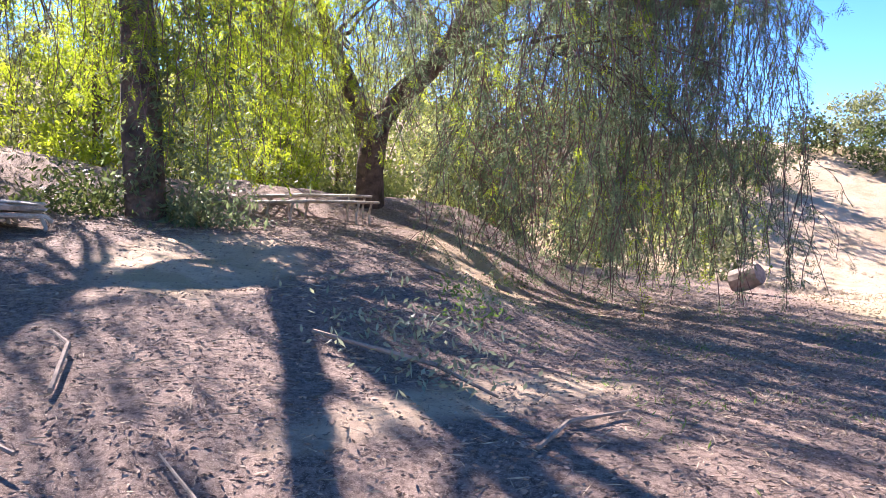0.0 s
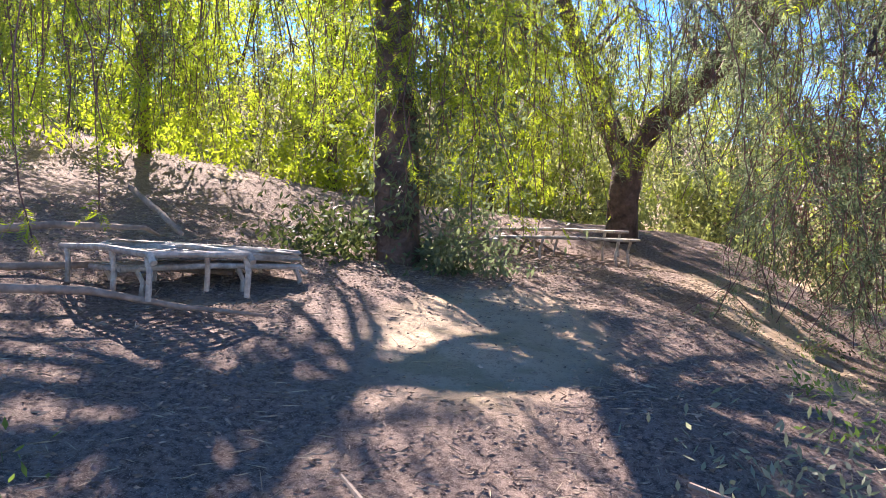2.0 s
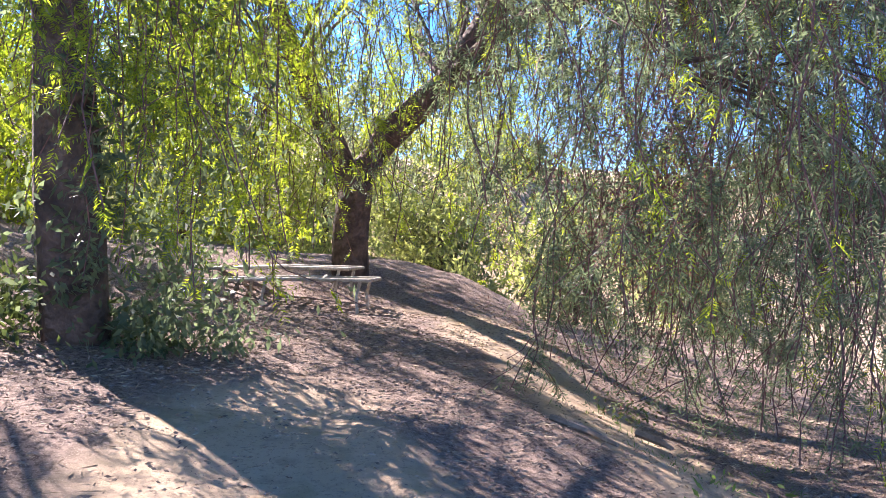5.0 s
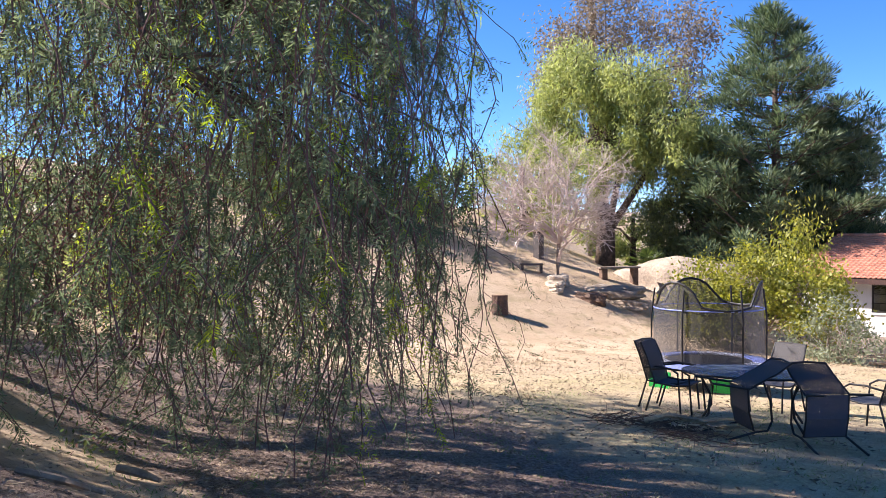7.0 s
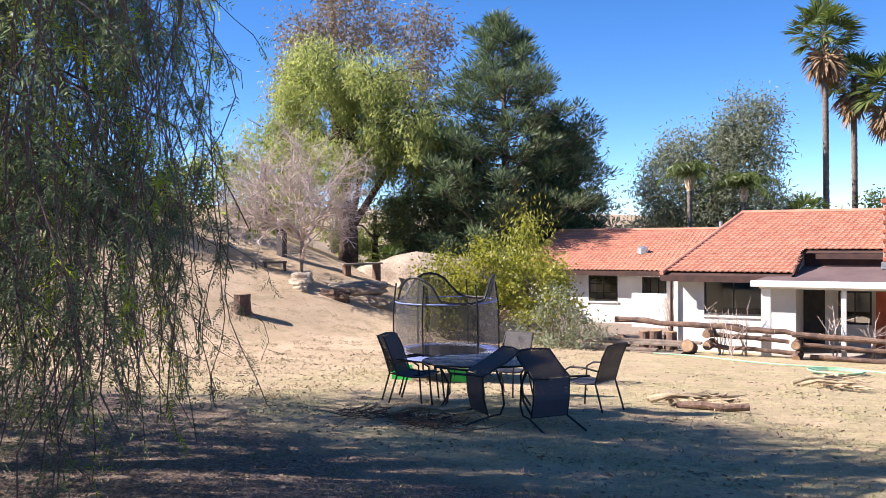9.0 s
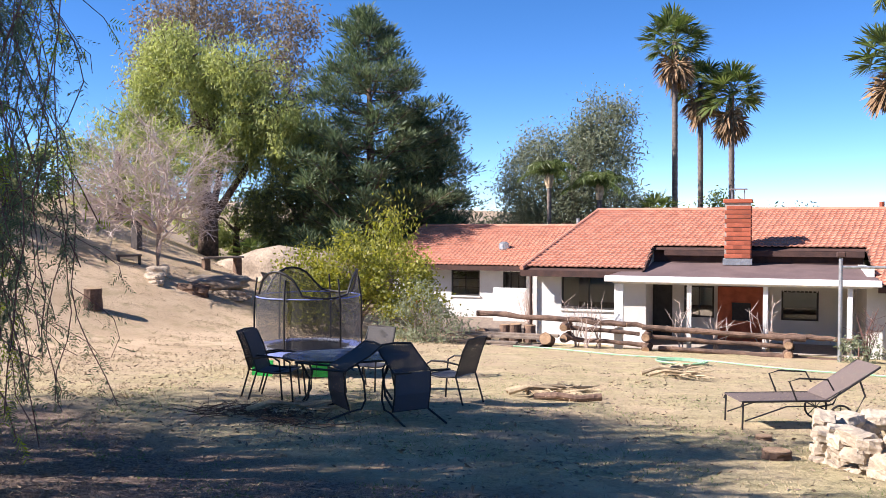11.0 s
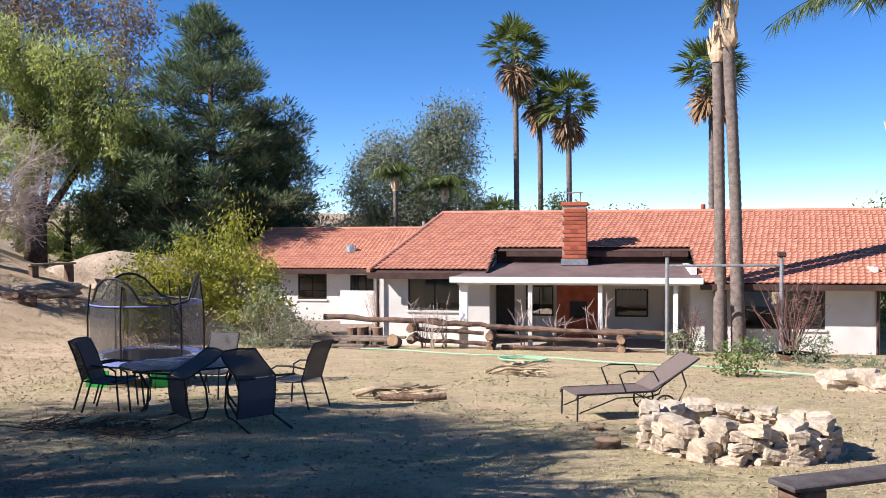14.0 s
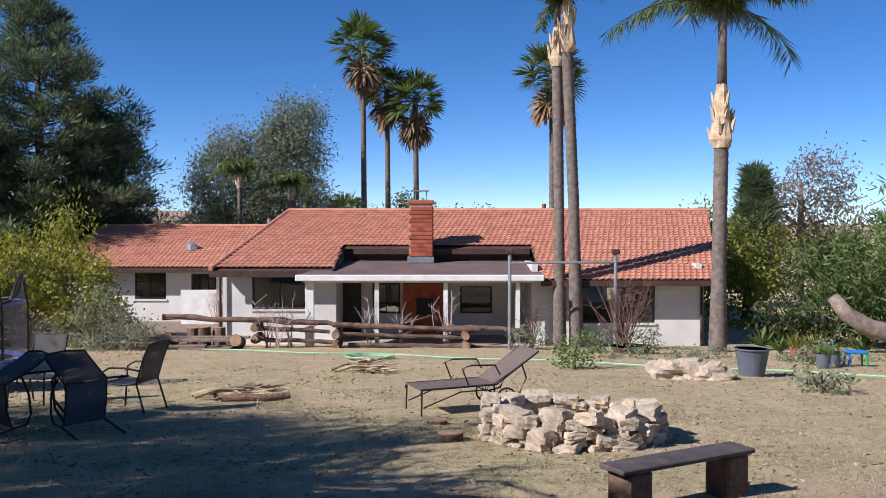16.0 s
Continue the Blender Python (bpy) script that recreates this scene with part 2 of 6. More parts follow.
L_EUCABROWN = leaf_mat("eucalyptus_brown", (0.13, 0.105, 0.075), (0.23, 0.18, 0.12), 0.3)
L_PINE = leaf_mat("pine_needle", (0.03, 0.055, 0.03), (0.15, 0.19, 0.09), 0.25)
L_PINELIT = leaf_mat("fresh_pine_needle", (0.06, 0.10, 0.03), (0.13, 0.18, 0.05), 0.3)
L_CITRUS = leaf_mat("citrus_leaf", (0.11, 0.13, 0.028), (0.29, 0.28, 0.055), 0.4)
L_SAGE = leaf_mat("sage_leaf", (0.13, 0.155, 0.09), (0.26, 0.28, 0.18), 0.3)
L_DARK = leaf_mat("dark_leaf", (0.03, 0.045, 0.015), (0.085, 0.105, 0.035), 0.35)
L_PALM = leaf_mat("palm_leaf", (0.045, 0.075, 0.022), (0.135, 0.165, 0.05), 0.3, 0.4)
L_WEED = leaf_mat("weed_leaf", (0.07, 0.12, 0.03), (0.16, 0.22, 0.06), 0.4)
L_RED = leaf_mat("red_petal", (0.5, 0.03, 0.02), (0.6, 0.08, 0.03), 0.3)


# ---- building helpers ----
def part(name, bm, material, parent=None, label="", smooth=False):
    me = bpy.data.meshes.new(name)
    if isinstance(bm, bmesh.types.BMesh):
        bm.to_mesh(me)
        bm.free()
    else:
        me.from_pydata(bm[0], [], bm[1])
    me.materials.append(material)
    if smooth:
        me.polygons.foreach_set("use_smooth", [True] * len(me.polygons))
    ob = new(name, me)
    if parent:
        ob.parent = parent
    if label:
        ob["label"] = label
    return ob


def thing(name, label, category, x=0, y=0, z=0, rz=0, group="", kind=""):
    ob = new(name)
    ob.empty_display_size = 0.1
    ob.matrix_basis = pose(x, y, z, 0, 0, rz)
    return tagged(ob, label, category, group, kind)


def box(bm, x0, x1, y0, y1, z0, z1, m=None, bevel=0.0):
    r = bmesh.ops.create_cube(bm, size=1)["verts"]
    for v in r:
        v.co = Vector((x0 + (v.co.x + 0.5) * (x1 - x0), y0 + (v.co.y + 0.5) * (y1 - y0), z0 + (v.co.z + 0.5) * (z1 - z0)))
    if bevel:
        es = list({e for v in r for e in v.link_edges})
        g = bmesh.ops.bevel(bm, geom=es, offset=bevel, segments=1, affect="EDGES")
        r = list({v for f in g["faces"] for v in f.verts})
    if m:
        bmesh.ops.transform(bm, matrix=m, verts=r)
    return r


def boxes(*dims, bevel=0.0):
    bm = bmesh.new()
    for d in dims:
        box(bm, *d, bevel=bevel)
    return bm


def tube(pts, radii, sides=8, caps=True, jitter=0.0, rng=None):
    """A tapered tube along points, as vertices and faces."""
    pts = [Vector(p) for p in pts]
    if not hasattr(radii, "__len__"):
        radii = [radii] * len(pts)
    V, F = [], []
    up = Vector((0.13, 0.07, 1))
    for i, p in enumerate(pts):
        d = (pts[min(i + 1, len(pts) - 1)] - pts[max(i - 1, 0)]).normalized()
        a = d.cross(up if abs(d.dot(up.normalized())) < 0.95 else Vector((1, 0, 0))).normalized()
        b = d.cross(a)
        for k in range(sides):
            t = 2 * math.pi * k / sides
            r = radii[i] * (1 + (jitter * (rng.random() - 0.5) if rng is not None else 0))
            V.append(tuple(p + a * (math.cos(t) * r) + b * (math.sin(t) * r)))
    for i in range(len(pts) - 1):
        for k in range(sides):
            k2 = (k + 1) % sides
            F.append((i * sides + k, i * sides + k2, (i + 1) * sides + k2, (i + 1) * sides + k))
    if caps:
        F.append(tuple(range(sides - 1, -1, -1)))
        F.append(tuple((len(pts) - 1) * sides + k for k in range(sides)))
    return V, F


def join(items):
    V, F = [], []
    for v, f in items:
        o = len(V)
        V.extend(v)
        F.extend(tuple(i + o for i in q) for q in f)
    return V, F


def arc(p0, p1, sag, n=8):
    """Points from p0 to p1 with a rise in the middle."""
    p0, p1 = Vector(p0), Vector(p1)
    return [p0.lerp(p1, i / n) + Vector((0, 0, sag * 4 * (i / n) * (1 - i / n))) for i in range(n + 1)]


def unit(a):
    return a / np.maximum(np.linalg.norm(a, axis=-1, keepdims=True), 1e-6)


def leaf_quads(P, D, length, width, rng):
    """Diamond leaves at P along D."""
    n = len(P)
    D = unit(D)
    S = unit(np.cross(D, rng.normal(size=(n, 3))))
    ln = (np.asarray(length) * rng.uniform(0.7, 1.25, n))[:, None]
    wd = (np.asarray(width) * rng.uniform(0.8, 1.2, n))[:, None]
    V = np.stack([P, P + D * ln * 0.45 + S * wd * 0.5, P + D * ln, P + D * ln * 0.45 - S * wd * 0.5], 1).reshape(-1, 3)
    return V


def quads(V):
    return V.tolist(), np.arange(len(V)).reshape(-1, 4).tolist()


# ---- ground ----
def step(a, b, v):
    t = np.clip((v - a) / (b - a), 0, 1)
    return t * t * (3 - 2 * t)


def ground_z(x, y):
    x, y = np.asarray(x, float), np.asarray(y, float)
    yard = -0.086 * np.clip(y, -1, 31)
    u = -0.8 * x + 0.3 * np.minimum(y, 31) - 0.6 * np.clip(y - 31, 0, 25) - 20.3
    hill = 0.42 * (np.log1p(np.exp(-np.abs(u) * 1.5)) / 1.5 + np.maximum(u, 0))
    hill = np.where(hill < 5, hill, 5 + 2 * (1 - np.exp(-(np.maximum(hill, 5) - 5) / 2)))
    a = -0.5 + step(4.5, -3.5, x) + 0.25 * step(-1, -11, x) + 0.55 * step(-10.2, -13.5, x)
    edge = 2.5 + 1.6 * step(-6.5, -10.5, x)
    w = step(0, 3, x)
    b = (1 - w) * step(edge + 1.7, edge - 1.9, y) + w * step(7, 0, y)
    back = np.minimum(0.08 * np.maximum(0, -y - 0.6) + 0.12 * np.maximum(0, -y - 4), 3)
    dip = 0.17 * np.exp(-((x + 2.6) / 1.5) ** 2 - ((y + 2.3) / 1.1) ** 2)
    return yard + hill + a * b + back - dip


def gz(x, y):
    return float(ground_z(x, y))


def axis(lo, fine_lo, fine_hi, hi, fine, mid_lo, mid_hi, mid):
    a = list(np.arange(fine_lo, fine_hi, fine)) + list(np.arange(fine_hi, mid_hi, mid)) + list(np.arange(mid_lo, fine_lo, mid))
    d = 1.2
    v = mid_hi
    while v < hi:
        a.append(v)
        v += d
        d *= 1.3
    v, d = mid_lo, 1.2
    while v > lo:
        v -= d
        d *= 1.3
        a.append(v)
    return np.array(sorted(set(np.round(a, 4))))


gx = axis(-900, -13, 8, 900, 0.2, -42, 24, 0.7)
gy = axis(-900, -6, 13, 1500, 0.2, -14, 48, 0.7)
GX, GY = np.meshgrid(gx, gy)
GZ = ground_z(GX, GY)
bumps = np.array([noise.fractal(Vector((x * 0.8, y * 0.8, 3.1)), 1.0, 2.0, 4) for x, y in zip(GX.ravel(), GY.ravel())]).reshape(GX.shape)
rough = 0.035 + 0.05 * step(6, 0, GY) * step(9, 2, GX)
pad = step(36, 29, GY)
GZ = GZ + bumps * rough * pad
nxg = len(gx)
gv = np.stack([GX, GY, GZ], -1).reshape(-1, 3)
idx = np.arange(len(gv)).reshape(GX.shape)
gf = np.stack([idx[:-1, :-1], idx[:-1, 1:], idx[1:, 1:], idx[1:, :-1]], -1).reshape(-1, 4)
ground = part("ground", (gv.tolist(), gf.tolist()), M_SOIL, smooth=True)
tagged(ground, "sandy soil with patchy dry grass and leaf litter under trees", "ground", kind="structure")
zl = ground.data.color_attributes.new("zone", "FLOAT_COLOR", "POINT")
edge_line = 2.5 + 1.6 * step(-6.5, -10.5, GX)
litter = step(9, 4, GX) * np.maximum(step(-24, -16, GX), 0.8 * step(3, -2, GY) * step(-60, -40, GX)) * step(8.5, 5.0, GY + 0.25 * GX * step(-2, -8, GX))
bare = np.exp(-((GX + 3.4) / 2.0) ** 2 - ((GY - 0.1) / 0.75) ** 2) + np.exp(-((GX + 6.0) / 2.4) ** 2 - ((GY - 2.55) / 0.6) ** 2) + 0.6 * np.exp(-((GX + 9.5) / 1.8) ** 2 - ((GY - 2.5) / 0.8) ** 2)
bare += 0.8 * np.exp(-((GX - 0.2 + 0.9 * (GY - 1.6)) / 0.35) ** 2 - ((GY - 2.2) / 1.2) ** 2)
litter = np.clip(litter - 1.3 * bare + 0.25 * bumps, 0, 1)
grassy = step(3, 6, GY) * step(-16, -9, GX - 0.25 * (GY - 12)) * (0.75 + 0.6 * bumps)
cols = np.stack([litter, np.clip(grassy, 0, 1), 0 * litter, 0 * litter + 1], -1).reshape(-1)
zl.data.foreach_set("color", cols.astype(np.float32))

# ---- house ----
HB = -2.62
house = thing("house", "single-storey white stucco ranch house with red clay tile roof", "house", 0, 0, 0)


def wall(name, x0, x1, y, z0, z1, holes=(), thick=0.2, material=None, label=""):
    """A wall along x with its front at y; holes: (x0, x1, z0, z1)."""
    bm = bmesh.new()
    xs = sorted({x0, x1, *[h[0] for h in holes], *[h[1] for h in holes]})
    for a, b in zip(xs, xs[1:]):
        hs = sorted((h[2], h[3]) for h in holes if h[0] <= a + 1e-6 and h[1] >= b - 1e-6)
        z = z0
        for lo, hi in hs:
            if lo > z:
                box(bm, a, b, y, y + thick, z, lo)
            z = hi
        if z < z1:
            box(bm, a, b, y, y + thick, z, z1)
    bmesh.ops.remove_doubles(bm, verts=bm.verts, dist=1e-4)
    return part(name, bm, material or M_STUCCO, house, label)


def side_wall(x, y0, y1, z0, z1, thick=0.2):
    return part("wall", boxes((x, x + thick, y0, y1, z0, z1)), M_STUCCO, house)


def window(x0, x1, z0, z1, y, bars_x=1, bars_z=0, material=None, blind=False):
    w = part("window", boxes((x0, x0 + 0.06, y + 0.03, y + 0.11, z0, z1), (x1 - 0.06, x1, y + 0.03, y + 0.11, z0, z1),
                             (x0 + 0.06, x1 - 0.06, y + 0.03, y + 0.11, z1 - 0.06, z1), (x0 + 0.06, x1 - 0.06, y + 0.03, y + 0.11, z0, z0 + 0.06)), material or M_FRAME, house)
    for i in range(bars_x):
        c = x0 + (x1 - x0) * (i + 1) / (bars_x + 1)
        part("mullion", boxes((c - 0.018, c + 0.018, y + 0.045, y + 0.095, z0 + 0.06, z1 - 0.06)), material or M_FRAME, w)
    for i in range(bars_z):
        c = z0 + (z1 - z0) * (i + 1) / (bars_z + 1)
        part("glazing_bar", boxes((x0 + 0.06, x1 - 0.06, y + 0.05, y + 0.09, c - 0.015, c + 0.015)), material or M_FRAME, w)
    g = part("pane", boxes((x0 + 0.06, x1 - 0.06, y + 0.066, y + 0.074, z0 + 0.06, z1 - 0.06)), M_GLASS, w)
    g.visible_shadow = False
    part("sill", boxes((x0 - 0.04, x1 + 0.04, y - 0.05, y + 0.03, z0 - 0.07, z0)), M_STUCCO, w)
    if blind:
        for i in range(14):
            z = z0 + 0.1 + i * (z1 - z0 - 0.2) / 14
            part("blind_slat", boxes((x0 + (x1 - x0) * 0.42, x1 - 0.08, y + 0.12, y + 0.15, z, z + 0.035)), M_PLANK, w)
    return w


# right-hand block
wall("wall", 3.13, 8.6, 29.0, HB, -0.2, [(4.54, 7.0, -1.74, -0.52)])
window(4.54, 7.0, -1.74, -0.52, 29.0, 1, 0, blind=True)
side_wall(2.93, 29.0, 31.8, HB, 0.2)
side_wall(8.4, 29.2, 43, HB, 0.2)
part("gutter_pipe", tube([(8.52, 28.93, -0.35), (8.52, 28.93, HB + 0.1)], 0.045), M_DARKWOOD, house)
# left-hand block with the picture window
wall("wall", -7.45, -3.62, 29.75, HB, 0.05, [(-6.46, -4.58, -1.36, -0.2)])
window(-6.46, -4.58, -1.36, -0.2, 29.75, 1)
side_wall(-7.45, 29.95, 37.0, HB, 0.05)
side_wall(-3.82, 29.95, 31.8, HB, 0.2)
part("gutter_pipe", tube([(-7.5, 29.6, -0.1), (-7.5, 29.6, HB + 0.1)], 0.045), M_DARKWOOD, house)
# patio wall with door, windows and brick hearth
wall("wall", -3.82, 3.13, 31.8, HB, 0.72, [(-3.72, -2.95, HB + 0.2, -0.6), (-2.55, -1.55, -1.72, -0.62), (0.62, 1.78, -1.72, -0.72)])
window(-2.55, -1.55, -1.72, -0.62, 31.8, 1)
window(0.62, 1.78, -1.72, -0.72, 31.8, 0)
d = part("door", boxes((-3.72, -2.95, 31.86, 31.91, HB + 0.2, -0.6)), M_FRAME, house, "dark glazed patio door")
part("handle", boxes((-3.06, -3.03, 31.80, 31.86, -1.75, -1.62), bevel=0.005), M_GALV, d)
hearth = part("hearth", boxes((-1.42, 0.12, 31.5, 31.798, HB, -0.62)), M_BRICK, house, "red brick outdoor fireplace on the patio wall")
part("firebox", boxes((-0.95, -0.35, 31.42, 31.497, -1.75, -1.15)), M_METAL, hearth)
for i in range(9):
    for s in (0.86, 1.2):
        part("bulb", join([tube([(0.68 + i * 0.13, 31.74, -0.70 - 0.02 * (i % 2)), (0.68 + i * 0.13, 31.74, -0.76 - 0.02 * (i % 2))], 0.018, 5)]), M_TRIM, house) if s < 1 else None
# wing set back
wall("wall", -15.9, -7.45, 37.0, HB, -0.25, [(-12.98, -11.66, -1.66, -0.54), (-10.6, -9.55, -1.7, -0.58)])
window(-12.98, -11.66, -1.66, -0.54, 37.0, 1, 2)
window(-10.6, -9.55, -1.7, -0.58, 37.0, 2, 0)
side_wall(-15.9, 37.2, 46, HB, 0)
part("wall", boxes((-15.9, 8.6, 46, 46.2, HB, 0.5)), M_STUCCO, house)
part("floor", boxes((-15.9, 8.6, 31.9, 46, HB - 0.1, HB + 0.02)), M_PLANK, house)
part("half_wall", boxes((-10.75, -9.3, 36.0, 36.14, HB, -1.2)), M_TRIM, house, "white panelled gate beside the wing")


def tiles(name, a, b, c, d, skip=None, course=0.3, pitch=0.2):
    """S-tiles over the plane with eave a-b and ridge d-c; a, d left."""
    a, b, c, d = (np.array(p, float) for p in (a, b, c, d))
    n = int(np.linalg.norm(d - a) / course)
    nrm = np.cross(b - a, d - a)
    nrm /= np.linalg.norm(nrm)
    V, F = [], []
    for j in range(n):
        v0, v1 = j / n, (j + 1.12) / n
        l0, r0, l1, r1 = a + (d - a) * v0, b + (c - b) * v0, a + (d - a) * v1, b + (c - b) * v1
        m = int(np.linalg.norm(r0 - l0) / (pitch / 4))
        o = len(V)
        for i in range(m + 1):
            u = i / m
            h = 0.035 * (1 - abs(math.cos(math.pi * 0.25 * i))) + 0.004 * math.sin(i * 12.9 + j * 7.7)
            p0 = l0 + (r0 - l0) * u
            p1 = l1 + (r1 - l1) * u
            V += [tuple(p0 + nrm * (h + 0.045)), tuple(p1 + nrm * (h + 0.005)), tuple(p0 + nrm * (h + 0.005))]
        for i in range(m):
            if skip and skip(l0 + (r0 - l0) * ((i + 0.5) / m)):
                continue
            k = o + i * 3
            F += [(k, k + 3, k + 4, k + 1), (k + 2, k + 5, k + 3, k)]
    return part(name, (V, F), M_TILE, house)


E1, E2 = (-7.75, 29.17, -0.01), (8.75, 28.3, -0.27)
roof_z = lambda y: -0.27 + 0.301 * (y - 28.3)
CUT = lambda p: (-3.62 < p[0] < 3.15 and p[1] < 31.45) or (p[0] <= -3.62 and p[1] < 29.17)
roof = tiles("roof_tiles", (-7.95, 28.3, -0.27), (8.85, 28.3, -0.27), (10.8, 35.9, 2.02), (-6.28, 35.9, 2.02), CUT)
tagged(roof, kind="stuff")
tagged(tiles("roof_tiles", (-16.3, 36.4, -0.28), (-6.9, 36.4, -0.28), (-6.9, 41.9, 1.36), (-16.3, 41.9, 1.36)), kind="stuff")
deck = lambda *p: part("roof_deck", ([*p], [(0, 1, 2, 3)]), M_DARKWOOD, house)
deck((-7.7, 29.17, -0.06), (-3.62, 29.17, -0.06), (-3.62, 35.9, 1.97), (-6.28, 35.9, 1.97))
deck((-3.62, 31.45, 0.63), (3.15, 31.45, 0.63), (3.15, 35.9, 1.97), (-3.62, 35.9, 1.97))
deck((3.15, 28.3, -0.32), (8.75, 28.3, -0.32), (10.7, 35.9, 1.97), (3.15, 35.9, 1.97))
deck((-6.28, 35.9, 1.97), (10.7, 35.9, 1.97), (10.7, 46.3, -0.3), (-6.28, 46.3, -0.3))
deck((-16.2, 36.4, -0.33), (-6.9, 36.4, -0.33), (-6.9, 41.9, 1.31), (-16.2, 41.9, 1.31))
deck((-16.2, 41.9, 1.31), (-6.28, 41.9, 1.31), (-6.28, 46.3, -0.3), (-16.2, 46.3, -0.3))
part("gable", ([(-7.4, 29.8, 0.0), (-7.4, 42, 0), (-6.3, 35.9, 1.95)], [(0, 1, 2)]), M_STUCCO, house)
part("gable", ([(8.5, 29.0, -0.2), (8.5, 46, -0.2), (8.5, 35.9, 1.95)], [(0, 1, 2)]), M_STUCCO, house)
part("fascia", boxes((-7.75, -3.62, 29.12, 29.16, -0.24, -0.03)), M_DARKWOOD, house, "dark brown eave board")
part("fascia", boxes((3.15, 8.75, 28.24, 28.28, -0.47, -0.29)), M_DARKWOOD, house, "dark brown eave board")
part("fascia", boxes((-16.2, -7.6, 36.34, 36.38, -0.5, -0.3)), M_DARKWOOD, house, "dark brown eave board")
part("fascia", boxes((-3.2, 3.1, 31.38, 31.42, 0.44, 0.62)), M_DARKWOOD, house, "dark board under the upper eave")
# dark panel hides the sunlit wall and paints the shaded gap above the patio roof
part("gap_shade", boxes((-3.58, 3.1, 31.72, 31.79, 0.16, 0.60)), M_DARKWOOD, house, "dark panel standing in for the shaded gap under the upper eave")
part("barge_board", ([(-3.66, 29.1, -0.2), (-3.66, 29.1, 0.02), (-3.66, 31.45, 0.72), (-3.66, 31.45, 0.4), (-3.6, 29.1, -0.2), (-3.6, 29.1, 0.02), (-3.6, 31.45, 0.72), (-3.6, 31.45, 0.4)],
                     [(0, 1, 2, 3), (7, 6, 5, 4), (1, 5, 6, 2), (0, 3, 7, 4)]), M_DARKWOOD, house)
part("ridge_cap", tube([(-6.3, 35.9, 2.06), (10.8, 35.9, 2.06)], 0.09, 8), M_TILE, house)
part("ridge_cap", tube([(-16.2, 41.9, 1.40), (-7.0, 41.9, 1.40)], 0.09, 8), M_TILE, house)
part("ridge_cap", tube([(-7.72, 29.17, 0.03), (-6.28, 35.9, 2.05)], 0.08, 8), M_TILE, house)
part("vent_pipe", tube([(-7.9, 40, 0.8), (-7.9, 40, 1.75)], 0.07), M_GALV, house)
part("vent_pipe", tube([(4.15, 36.2, 2.0), (4.15, 36.2, 2.34)], [0.09, 0.09], 8), M_BRICK, house)
part("roof_vent", tube([(-11.0, 38.6, 0.35), (-11.0, 38.6, 0.62), (-11.0, 38.6, 0.7)], [0.26, 0.24, 0.08], 12), M_GALV, house)
# patio cover
pr = part("patio_roof", ([(-4.68, 28.2, -0.12), (3.2, 28.2, -0.12), (3.1, 31.7, 0.2), (-3.7, 31.7, 0.2), (-4.68, 28.2, -0.18), (3.2, 28.2, -0.18), (3.1, 31.7, 0.14), (-3.7, 31.7, 0.14)],
                          [(0, 1, 2, 3), (7, 6, 5, 4), (0, 3, 7, 4), (1, 5, 6, 2)]), M_SHEET, house, "flat brown patio roof")
part("gutter", boxes((-4.72, 3.24, 28.08, 28.198, -0.30, -0.10), bevel=0.02), M_TRIM, pr, "white gutter board")
part("beam", boxes((-4.5, 3.0, 28.3, 28.42, -0.36, -0.19)), M_TRIM, house)
for x in (-4.3, -2.13, 0.09, 2.42):
    wd = 0.14 if x < -4 else 0.07
    part("patio_post", boxes((x - wd, x + wd, 28.29, 28.43, HB, -0.362), bevel=0.008), M_TRIM, house)
part("slab", boxes((-4.8, 3.1, 27.9, 31.8, HB - 0.1, HB + 0.12)), M_MORTAR, house, "concrete patio slab")
part("drape", boxes((-3.79, -3.74, 30.2, 31.6, HB + 0.2, -0.5)), M_TRIM, house)
# chimney of brick courses
chim = part("chimney", boxes((-1.2, -0.37, 31.02, 31.72, 0.14, 2.28)), M_MORTAR, house, "square red brick chimney with metal cap")
part("flashing", boxes((-1.25, -0.32, 30.97, 31.77, 0.16, 0.36)), M_GALV, chim)
part("crown", boxes((-1.25, -0.32, 30.97, 31.77, 2.22, 2.36), bevel=0.02), M_BRICK, chim)
part("cage", boxes((-1.0, -0.97, 31.15, 31.18, 2.36, 2.68), (-0.6, -0.57, 31.15, 31.18, 2.36, 2.68), (-1.0, -0.97, 31.55, 31.58, 2.36, 2.68), (-0.6, -0.57, 31.55, 31.58, 2.36, 2.68),
                    (-1.08, -0.49, 31.07, 31.66, 2.68, 2.71)), M_GALV, chim)
bm = boxes((-0.14, 0.14, -0.02, 0.02, -0.065, 0.065), bevel=0.006)
brick0 = part("brick", bm, M_BRICK, chim)
n = 0
for j in range(12):
    for i in range(3):
        x = -1.06 + i * 0.275 + (0.06 if j % 2 else -0.0)
        o = brick0 if n == 0 else new("brick", brick0.data)
        n += 1
        o.parent = chim
        o.location = (min(x, -0.51), 31.005, 0.45 + j * 0.147)
    for k in range(2):
        o = new("brick", brick0.data)
        o.parent = chim
        o.matrix_basis = pose(-0.357, 31.2 + k * 0.32, 0.45 + j * 0.147, 0, 0, 90)

